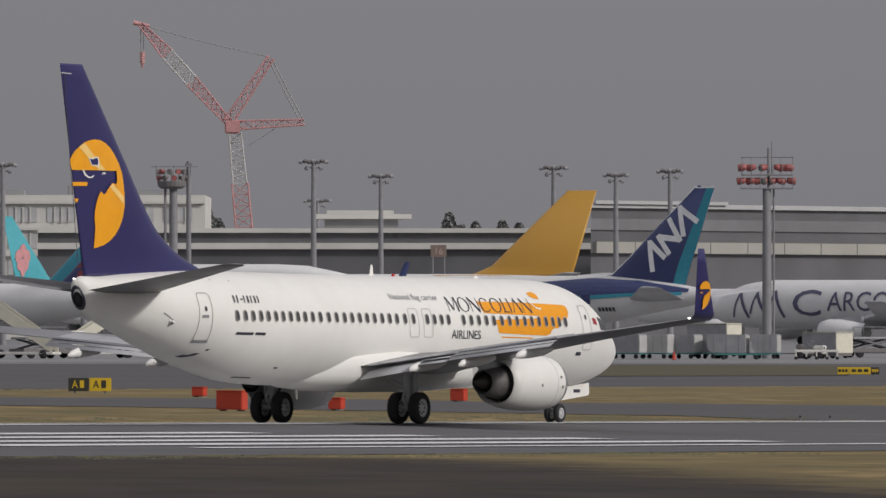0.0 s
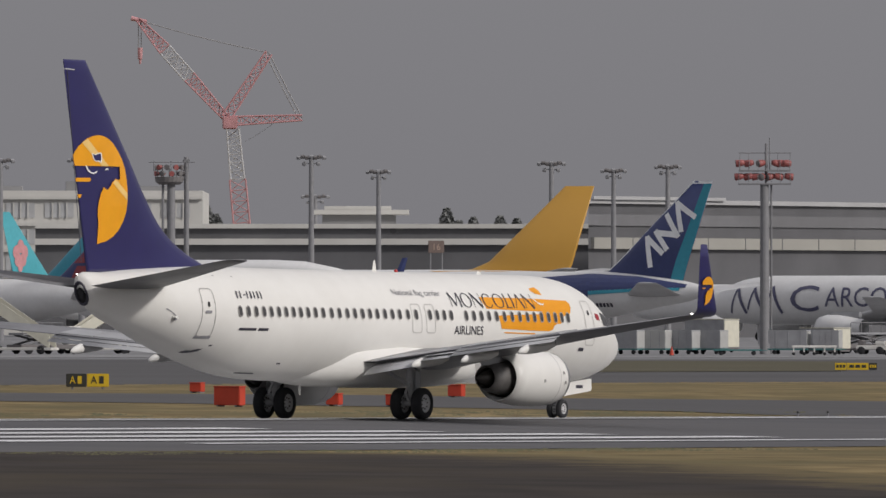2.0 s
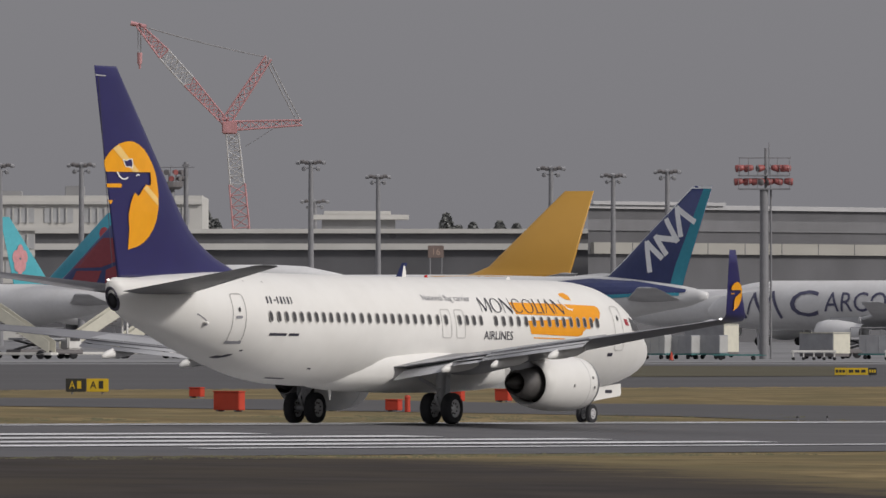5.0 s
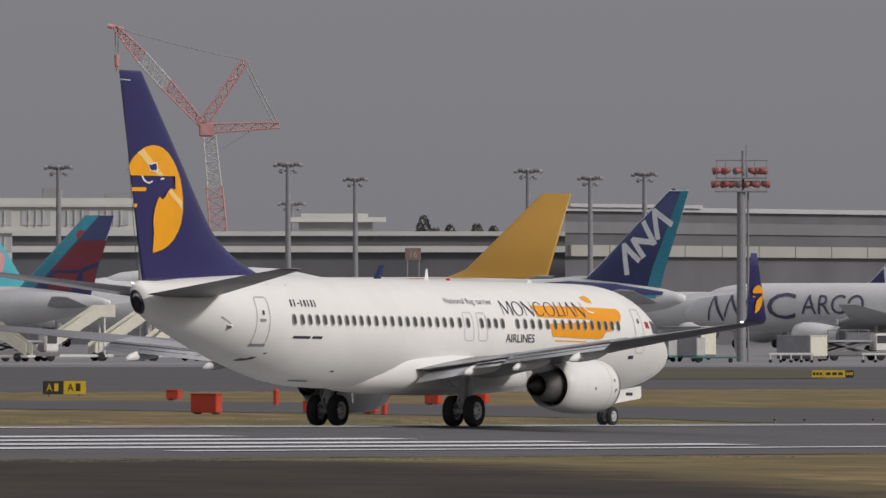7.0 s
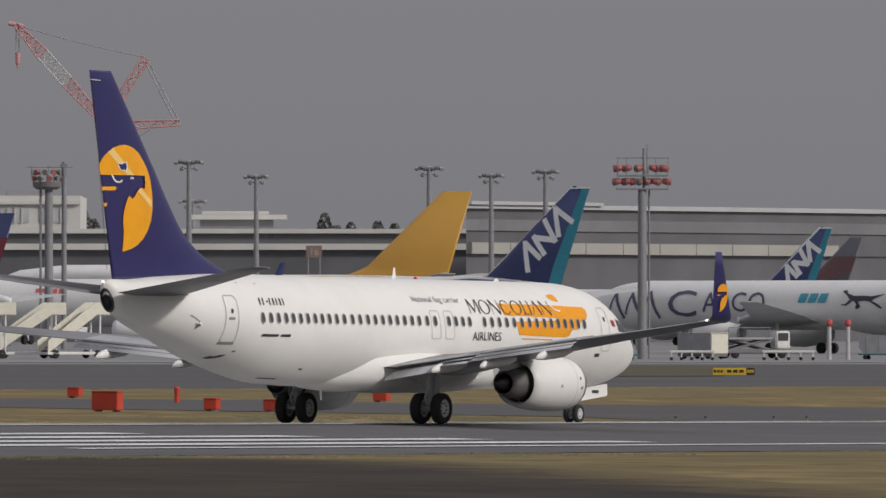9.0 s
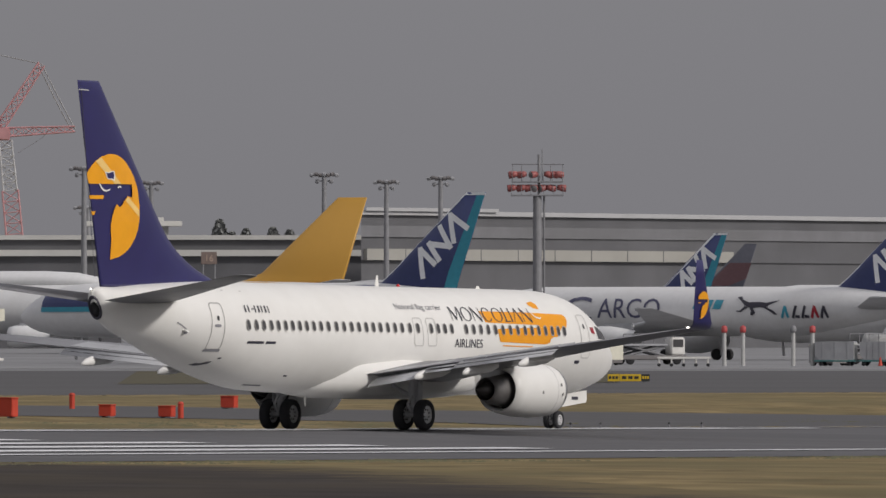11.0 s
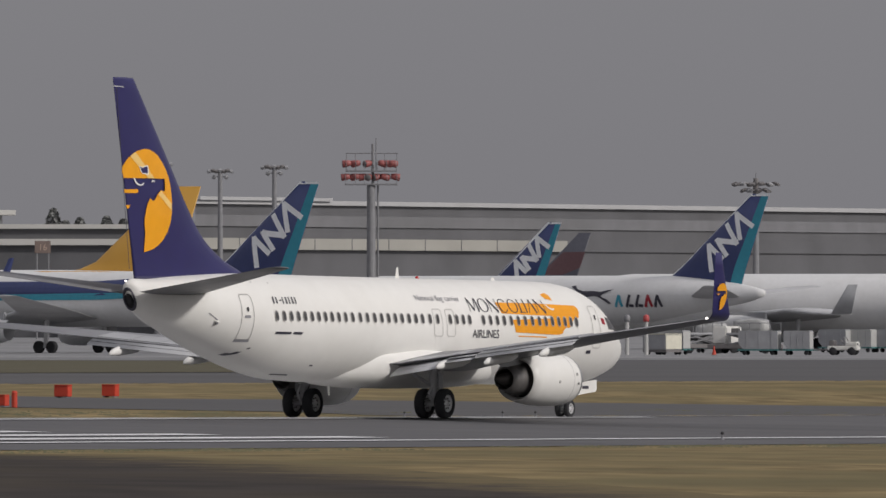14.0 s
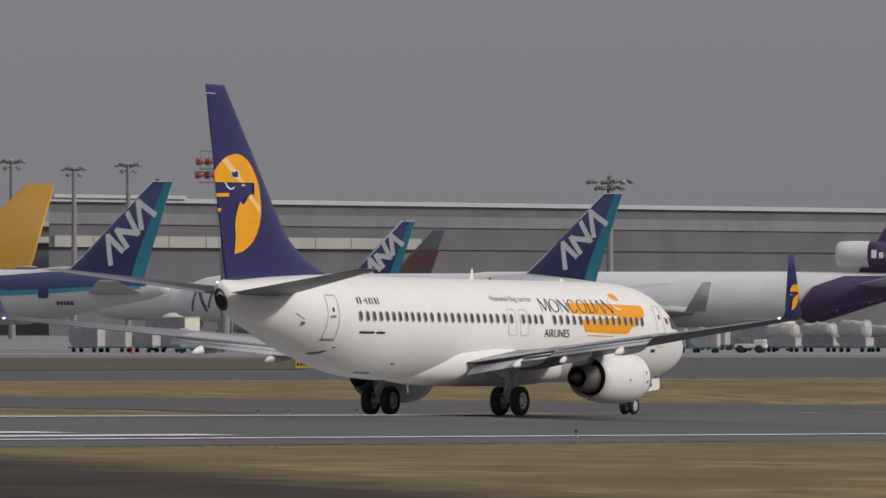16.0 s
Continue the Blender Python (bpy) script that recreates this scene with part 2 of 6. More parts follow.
def land(name, corners, mat, lift, label, category, cut=24):
    """A piece of ground with straight sides, given by near-left, near-right, far-right, far-left corners (x, y)."""
    a, b, c, d = [Vector(p) for p in corners]
    vs = []
    for j in range(cut + 1):
        for i in range(cut + 1):
            p = (a.lerp(b, i / cut)).lerp(d.lerp(c, i / cut), j / cut)
            q = p - START
            vs.append((p.x, p.y, height(q.dot(ALONG), q.dot(ACROSS)) + lift))
    k = cut + 1
    fs = [(j * k + i, j * k + i + 1, (j + 1) * k + i + 1, (j + 1) * k + i) for j in range(cut) for i in range(cut)]
    return link(name, mesh_from(name, vs, fs, mat), None, label, category=category, kind="structure")


FAR = [-9000, -4000, -1500, -600, -300] + steps(-200, 360, 10) + [500, 700, 1000, 2000, 4500, 9000]
OFF = [-9000, -4000, -2000, -1000, -500, -200, -120, -90] + steps(-80, -30, 4) + [-15, 0, 15, 30, 38, 45] + steps(50, 130, 10) + [200, 400, 1500, 5000]
sheet("ground", FAR, OFF, GRASS, 0, "dry yellow-brown winter grass land around the runway", "ground")
runway = sheet("runway", steps(-200, 300, 10), [-30, -15, -5, 0, 5, 10, 15, 20, 25, 30, 38], ASPHALT, 0.02, "dark grey asphalt runway with worn white markings", "runway")
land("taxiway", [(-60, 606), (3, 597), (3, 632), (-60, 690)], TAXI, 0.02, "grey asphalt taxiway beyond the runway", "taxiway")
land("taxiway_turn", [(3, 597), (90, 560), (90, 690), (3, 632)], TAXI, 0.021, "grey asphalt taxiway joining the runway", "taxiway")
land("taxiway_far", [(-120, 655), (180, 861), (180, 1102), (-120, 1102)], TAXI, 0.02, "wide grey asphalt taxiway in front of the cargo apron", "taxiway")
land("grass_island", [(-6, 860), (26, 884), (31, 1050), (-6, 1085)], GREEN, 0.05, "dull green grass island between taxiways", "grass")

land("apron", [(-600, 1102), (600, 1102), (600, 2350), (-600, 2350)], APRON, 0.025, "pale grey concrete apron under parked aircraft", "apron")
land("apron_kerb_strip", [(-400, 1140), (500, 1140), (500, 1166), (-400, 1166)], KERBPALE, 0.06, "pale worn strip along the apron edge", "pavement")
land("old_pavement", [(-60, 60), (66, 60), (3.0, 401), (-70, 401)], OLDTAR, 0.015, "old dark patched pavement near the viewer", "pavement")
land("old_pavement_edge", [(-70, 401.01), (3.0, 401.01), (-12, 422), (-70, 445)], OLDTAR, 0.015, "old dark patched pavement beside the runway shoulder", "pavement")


# ---- the airliner that taxies ----
FUSE = [(-18.0, 4.40, 0.24, 0.52), (-17.75, 4.40, 0.36, 0.62), (-16.9, 4.29, 0.66, 0.76), (-15.3, 4.13, 1.06, 1.03), (-13.5, 3.92, 1.42, 1.33), (-11.0, 3.65, 1.71, 1.69), (-8.5, 3.42, 1.85, 1.93), (-6.0, 3.34, 1.88, 2.0),
        (0, 3.33, 1.88, 2.0), (6, 3.33, 1.88, 2.0), (12.5, 3.33, 1.88, 2.0), (14.0, 3.31, 1.84, 1.97), (15.4, 3.23, 1.72, 1.86), (16.6, 3.09, 1.50, 1.63), (17.6, 2.93, 1.23, 1.28), (18.4, 2.80, 0.94, 0.93), (19.0, 2.74, 0.64, 0.62), (19.4, 2.72, 0.36, 0.34), (19.6, 2.72, 0.05, 0.05)]


def fuselage_y(x, z):
    """Half width of the fuselage at x, z."""
    zc, hw, hh = interp(FUSE, x)
    k = min(abs((z - zc) / hh), 0.999)
    return hw * math.sqrt(1 - k * k)


FIN = [(5.05, -8.9, -17.66, 0.05), (5.35, -9.6, -17.74, 0.05), (5.75, -10.9, -17.82, 0.055), (6.3, -12.1, -17.94, 0.07), (6.8, -12.85, -18.05, 0.08), (7.3, -13.37, -18.16, 0.09), (9.0, -14.83, -18.53, 0.09), (12.43, -17.80, -19.28, 0.09)]


def fin_y(x, z):
    le, te, th = interp(FIN, z)
    c = le - te
    u = min(max((le - x) / c, 0.0), 1.0)
    return max(0.0, 5 * th * c * (0.2969 * math.sqrt(u) - 0.126 * u - 0.3516 * u * u + 0.2843 * u**3 - 0.1036 * u**4))


def drape(name, outline, depth, mat, parent, label="", lift=0.012, cut=0.2, side=-1):
    """A painted patch: outline in (x, z), pressed onto the side of the thing whose half width is depth(x, z)."""
    bm = bmesh.new()
    vs = [bm.verts.new((x, 0, z)) for x, z in outline]
    f = bm.faces.new(vs)
    bmesh.ops.triangulate(bm, faces=[f])
    return press(name, bm, depth, mat, parent, label, lift, cut, side)


def press(name, bm, depth, mat, parent, label="", lift=0.012, cut=0.2, side=-1):
    xs, zs = [v.co.x for v in bm.verts], [v.co.z for v in bm.verts]
    for lo, hi, axis in ((min(xs), max(xs), 0), (min(zs), max(zs), 2)):
        n = int((hi - lo) / cut)
        for i in range(1, n + 1):
            at = [0, 0, 0]
            at[axis] = lo + (hi - lo) * i / (n + 1)
            no = [0, 0, 0]
            no[axis] = 1
            bmesh.ops.bisect_plane(bm, geom=bm.verts[:] + bm.edges[:] + bm.faces[:], plane_co=at, plane_no=no)
    for v in bm.verts:
        v.co.y = side * (depth(v.co.x, v.co.z) + lift)
    return part(name, bm, mat, parent, label)


def rounded(x0, x1, z0, z1, r, n=4):
    pts = []
    for cx, cz, a0 in ((x1 - r, z1 - r, 0), (x0 + r, z1 - r, 90), (x0 + r, z0 + r, 180), (x1 - r, z0 + r, 270)):
        for i in range(n + 1):
            a = radians(a0 + 90 * i / n)
            pts.append((cx + r * math.cos(a), cz + r * math.sin(a)))
    return pts


def frame_patch(name, x0, x1, z0, z1, r, w, depth, mat, parent, lift=0.012):
    """A rounded outline of width w: the gap round a door."""
    a, b = rounded(x0, x1, z0, z1, r), rounded(x0 + w, x1 - w, z0 + w, z1 - w, max(r - w, 0.02))
    bm = bmesh.new()
    va, vb = [bm.verts.new((x, 0, z)) for x, z in a], [bm.verts.new((x, 0, z)) for x, z in b]
    for i in range(len(a)):
        j = (i + 1) % len(a)
        bm.faces.new((va[i], va[j], vb[j], vb[i]))
    return press(name, bm, depth, mat, parent, "", lift, 0.25)


def fuselage_mesh(table, power=2.0, seg=48, step=0.4):
    bm = bmesh.new()
    x0, x1 = table[0][0], table[-1][0]
    xs = sorted(set(steps(x0, x1, step) + [x1 - 0.03, x1 - 0.1, x1 - 0.25]))
    rings = []
    for x in xs:
        zc, hw, hh = interp(table, x)
        rings.append([(x, hw * math.sin(2 * math.pi * i / seg), zc + hh * math.cos(2 * math.pi * i / seg)) for i in range(seg)])
    loft(bm, rings)
    return bm


def wheel(parent, x, y, z, r, w, name="wheel"):
    bm = bmesh.new()
    lathe(bm, [(-w * 0.30, r * 0.56), (-w * 0.46, r * 0.62), (-w * 0.5, r * 0.80), (-w * 0.40, r * 0.95), (-w * 0.2, r), (w * 0.2, r), (w * 0.40, r * 0.95), (w * 0.5, r * 0.80), (w * 0.46, r * 0.62), (w * 0.30, r * 0.56)], 36, Matrix.Rotation(radians(90), 4, "Z"))
    t = part("wheel", bm, RUBBER, parent, "black rubber aircraft tyre with grey hub", True)
    t.location = (x, y, z)
    bm = bmesh.new()
    lathe(bm, [(-w * 0.32, 0.01), (-w * 0.34, r * 0.18), (-w * 0.24, r * 0.24), (-w * 0.22, r * 0.45), (-w * 0.38, r * 0.58), (w * 0.38, r * 0.58), (w * 0.22, r * 0.45), (w * 0.24, r * 0.24), (w * 0.34, r * 0.18), (w * 0.32, 0.01)], 28, Matrix.Rotation(radians(90), 4, "Z"))
    part("hub", bm, HUB, t, "pale grey wheel hub", True)
    for i in range(8):
        a = 2 * math.pi * i / 8
        bm = bmesh.new()
        tube(bm, (0.34 * r * math.cos(a), -w * 0.30, 0.34 * r * math.sin(a)), (0.34 * r * math.cos(a), w * 0.30, 0.34 * r * math.sin(a)), r * 0.06, seg=6)
        part("bolt", bm, HOT, t)
    return t


def tail_rake(x, z):
    """The tail cone's end leans: its upper lip reaches further back than the lower one."""
    return (4.40 - z) * 0.42 * ease(-16.2, -18.0, x)


def wing_rows(side):
    """Nose x, y, z, chord and thickness of the wing from root to tip."""
    return [(6.6, side * 1.2, 2.02, 8.3, 0.12), (5.3, side * 2.2, 2.06, 6.8, 0.125), (3.4, side * 5.6, 2.50, 4.95, 0.118), (0.1, side * 11.2, 3.10, 3.0, 0.11), (-3.3, side * 16.95, 3.68, 1.6, 0.105)]


def airliner():
    top = new("airliner")
    tagged(top, "white twin-engine passenger jet with navy tail and orange side livery, taxiing", "airplane")
    bm = fuselage_mesh(FUSE)
    for v in bm.verts:
        v.co.x += tail_rake(v.co.x, v.co.z)
    body = part("fuselage", bm, WHITE, top, "glossy white painted fuselage", True)
    # fin
    bm = bmesh.new()
    zs = [5.05, 5.2, 5.35, 5.55, 5.75, 6.0, 6.3, 6.55, 6.8, 7.05, 7.3, 8, 9, 10, 11, 12, 12.35, 12.43]
    surface(bm, [(interp(FIN, z)[0], 0, z, interp(FIN, z)[0] - interp(FIN, z)[1], interp(FIN, z)[2] * (0.5 if z > 12.4 else 1), 0) for z in zs], vertical=True)
    fin = part("tail_fin", bm, NAVY, top, "navy blue tail fin with golden emblem", True)
    # tail planes and wings, both sides
    for side in (-1, 1):
        bm = bmesh.new()
        surface(bm, [(-13.8, side * 0.6, 4.56, 4.5, 0.075, 0), (-18.0, side * 6.75, 5.42, 1.6, 0.07, 0), (-18.5, side * 6.98, 5.44, 1.0, 0.04, 0)])
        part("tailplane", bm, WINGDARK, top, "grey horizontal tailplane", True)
        bm = bmesh.new()
        surface(bm, [(*row, 0) for row in wing_rows(side)], rise=0.018)
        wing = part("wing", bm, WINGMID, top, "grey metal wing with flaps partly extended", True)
        bm = bmesh.new()
        pts = []
        for k in range(9):
            a = radians(5 + 72 * min(k / 4, 1))
            if k <= 4:
                y, z = 16.95 + 0.62 * math.sin(a) / math.sin(radians(77)) * 0.9, 3.68 + 0.62 * (1 - math.cos(a)) / (1 - math.cos(radians(77))) * 0.55
                x, c, cant = -3.3 - 0.17 * k, 1.6 - 0.065 * k, math.degrees(a)
            else:
                f = (k - 4) / 4
                y, z = 17.508 + 0.38 * f, 4.02 + 2.13 * f
                x, c, cant = -3.98 - 1.35 * f, 1.34 - 0.88 * f, 77
            pts.append((x, side * y, z, c, 0.085, side * cant))
        surface(bm, pts)
        wl_ = part("winglet", bm, NAVY, top, "navy upturned winglet with gold emblem", True)
        # flaps: two slotted panels tilted down behind the wing, and the short fixed panel behind the engine
        for y0, y1, x0, x1, z0, z1, ch, droop in ((2.1, 4.25, -1.20, -1.22, 1.93, 2.26, 0.62, 0.30), (4.33, 5.62, -1.30, -1.38, 2.30, 2.44, 0.45, 0.16), (5.72, 10.5, -1.45, -2.52, 2.52, 3.02, 0.46, 0.26)):
            for k, (dx, dz, size) in enumerate(((0.0, 0.0, 1.0), (-0.9 * ch, -0.30 * ch, 0.72))):
                bm = bmesh.new()
                rings = []
                for y, x, z in ((y0, x0, z0), (y1, x1, z1)):
                    tilt = droop + 0.16 * k
                    rings.append([(x + dx - a * math.cos(tilt), side * y, z + dz + b - a * math.sin(tilt)) for a, b in foil(ch * size, 0.11, 7)])
                loft(bm, rings)
                part("flap", bm, WINGGREY, wing, "light grey flap panel", True)
        # spoiler panels on the rear of the upper side
        for y0, y1 in ((2.35, 3.5), (3.54, 4.7), (5.75, 6.85), (6.89, 8.0), (8.04, 9.2), (9.24, 10.4)):
            bm = bmesh.new()
            grid = []
            for y in (y0, y1):
                x, z, c, th = interp([(r[1] * side, r[0], r[2], r[3], r[4]) for r in wing_rows(side)], y)
                line = []
                for back in (1.35, 0.95, 0.55, 0.10):
                    q = 1 - back / c
                    up = 5 * th * c * (0.2969 * math.sqrt(q) - 0.126 * q - 0.3516 * q * q + 0.2843 * q**3 - 0.1036 * q**4)
                    line.append((x - q * c, side * y, z + up + back * 0.018))
                grid.append([(a, b, h + 0.045) for a, b, h in line] + [(a, b, h - 0.01) for a, b, h in line[::-1]])
            loft(bm, grid)
            part("spoiler", bm, WINGGREY, wing, "light grey spoiler panel")
        # flap track fairings: deep narrow canoes with a blunt pointed tail
        for y, x, z in ((4.28, -2.42, 1.86), (6.5, -2.74, 2.03), (9.3, -3.55, 2.34)):
            bm = bmesh.new()
            loft(bm, [[(x + a, side * y + w * math.sin(q), z + low + (high - low) * (0.5 + 0.5 * math.cos(q))) for q in [2 * math.pi * i / 12 for i in range(12)]]
                      for a, w, low, high in ((0.0, 0.03, -0.02, 0.10), (0.30, 0.13, -0.03, 0.24), (0.75, 0.18, -0.02, 0.36), (1.3, 0.19, 0.02, 0.42), (2.0, 0.15, 0.10, 0.46), (2.6, 0.04, 0.26, 0.46))])
            part("flap_fairing", bm, WHITE, wing, "pale canoe-shaped flap fairing", True)
        # engine
        m = pose(0, side * 4.83, 1.50, 0, 0, 0)
        bm = bmesh.new()
        lathe(bm, [(3.0, 0.70), (2.72, 0.795), (2.72, 0.815), (3.3, 0.92), (4.0, 0.99), (4.9, 1.02), (5.7, 1.0), (6.25, 0.94), (6.5, 0.87), (6.53, 0.82), (6.43, 0.77), (6.1, 0.74), (5.5, 0.75)], 44, m)
        eng = part("engine", bm, WHITE, top, "white engine nacelle with dark exhaust", True)
        bm = bmesh.new()
        lathe(bm, [(6.27, 0.938), (6.5, 0.873), (6.54, 0.82), (6.43, 0.765), (6.2, 0.745)], 44, m @ pose(0.006, 0, 0))
        part("intake_lip", bm, METAL, eng, "bare metal intake lip", True)
        for x0, r0 in ((5.62, 1.003),):
            bm = bmesh.new()
            lathe(bm, [(x0 - 0.02, r0 + 0.004), (x0 + 0.02, r0 + 0.004)], 44, m)
            part("cowl_seam", bm, SEAM, eng)
        for x0, a0 in ((4.45, 95), (5.85, 78), (5.95, 98)):
            bm = bmesh.new()
            a0 = radians(a0)
            box(bm, (x0 - 0.04, -0.02, -0.05), (x0 + 0.04, 0.01, 0.05), 0, m @ Matrix.Translation((0, side * 1.012 * math.sin(a0), 1.012 * math.cos(a0))) @ Matrix.Rotation(side * (math.pi / 2 - a0), 4, "X"))
            part("latch", bm, GAP, eng)
        bm = bmesh.new()
        lathe(bm, [(4.2, 0.66), (3.0, 0.62), (2.3, 0.52), (1.85, 0.42), (1.85, 0.39), (2.4, 0.40)], 36, m)
        part("core_nozzle", bm, SLEEVE, eng, "dull grey metal exhaust nozzle", True)
        bm = bmesh.new()
        lathe(bm, [(2.6, 0.33), (2.0, 0.28), (1.4, 0.13), (1.15, 0.02)], 28, m, caps=True)
        part("exhaust_plug", bm, HOT, eng, "", True)
        bm = bmesh.new()
        lathe(bm, [(4.4, 0.3), (4.4, 0.98)], 36, m)
        part("fan_duct", bm, HOT, eng)
        bm = bmesh.new()
        loft(bm, [[(x, side * (4.83 + w), z) for x, w, z in ((6.3, 0.0, 2.45), (5.0, 0.16, 2.45), (2.6, 0.12, 2.35), (1.2, 0.0, 2.2), (2.6, -0.12, 2.35), (5.0, -0.16, 2.45))],
                  [(x, side * (4.83 + w), z) for x, w, z in ((6.0, 0.0, 2.1), (5.0, 0.16, 2.1), (2.6, 0.14, 1.95), (1.6, 0.0, 1.95), (2.6, -0.14, 1.95), (5.0, -0.16, 2.1))]])
        part("pylon", bm, WINGGREY, eng)
        # main gear
        bm = bmesh.new()
        tube(bm, (0, side * 2.86, 0.56), (0.05, side * 2.8, 2.0), 0.13)
        tube(bm, (0, side * 3.3, 0.56), (0, side * 2.42, 0.56), 0.10)
        tube(bm, (0, side * 2.84, 1.0), (0.9, side * 2.6, 2.0), 0.06)
        tube(bm, (0, side * 2.84, 1.2), (0.1, side * 1.4, 1.9), 0.07)
        tube(bm, (-0.12, side * 2.86, 0.62), (-0.42, side * 2.85, 0.95), 0.05)
        tube(bm, (-0.42, side * 2.85, 0.95), (-0.12, side * 2.84, 1.3), 0.05)
        tube(bm, (0, side * 2.84, 1.28), (0.03, side * 2.82, 1.75), 0.19, 0.19)
        tube(bm, (0.14, side * 3.05, 1.3), (0.14, side * 3.12, 1.85), 0.045)
        part("main_gear_strut", bm, STRUT, top, "grey main landing gear leg")
        bm = bmesh.new()
        box(bm, (-0.16, side * 3.10 - 0.02, 0.98), (0.20, side * 3.10 + 0.02, 1.72), 0.02)
        part("gear_door", bm, WINGGREY, top)
        for y in (2.43, 3.29):
            WHEELS.append((wheel(top, 0, side * y, 0.565, 0.565, 0.40), 0.565))
        WHEELS.append((wheel(top, 15.6, side * 0.20, 0.345 + NOSE_LIFT, 0.345, 0.20), 0.345))
    # belly fairing
    bm = bmesh.new()
    rings = []
    for x, w, b in ((-4.6, 0.6, 1.42), (-3.6, 1.15, 1.24), (-1.9, 1.74, 1.14), (1.0, 2.08, 1.12), (4.5, 2.02, 1.15), (6.6, 1.6, 1.25), (8.2, 0.9, 1.40)):
        rings.append([(x, w * math.copysign(abs(math.cos(a)) ** 0.74, math.cos(a)), 1.98 + (1.98 - b) * math.copysign(abs(math.sin(a)) ** 0.74, math.sin(a))) for a in [2 * math.pi * i / 28 for i in range(28)]])
    loft(bm, rings)
    part("belly_fairing", bm, WHITE, top, "white wing-to-body fairing", True)
    # nose gear
    bm = bmesh.new()
    tube(bm, (15.6, 0, 0.35 + NOSE_LIFT), (15.75, 0, 1.9), 0.08)
    tube(bm, (15.6, -0.2, 0.345 + NOSE_LIFT), (15.6, 0.2, 0.345 + NOSE_LIFT), 0.06)
    tube(bm, (15.65, 0, 0.9), (16.6, 0, 1.7), 0.05)
    part("nose_gear_strut", bm, STRUT, top, "grey nose landing gear leg")
    for side in (-1, 1):
        bm = bmesh.new()
        loft(bm, [[(x, side * 0.42 + w, z) for x, z in ((15.25, 0.90), (17.3, 1.10), (17.38, 1.18), (17.36, 1.56), (15.25, 1.40))] for w in (-0.02, 0.02)])
        door = part("nose_gear_door", bm, WHITE, top, "white open nose gear door with small marking")
        bm = bmesh.new()
        box(bm, (16.2, side * 0.444 - 0.004, 1.20), (16.7, side * 0.444 + 0.004, 1.32))
        part("marking_bar", bm, CHARCOAL, door)
    return top, body, fin


WHEELS = []
NOSE_LIFT = 0.09
plane, plane_body, plane_fin = airliner()


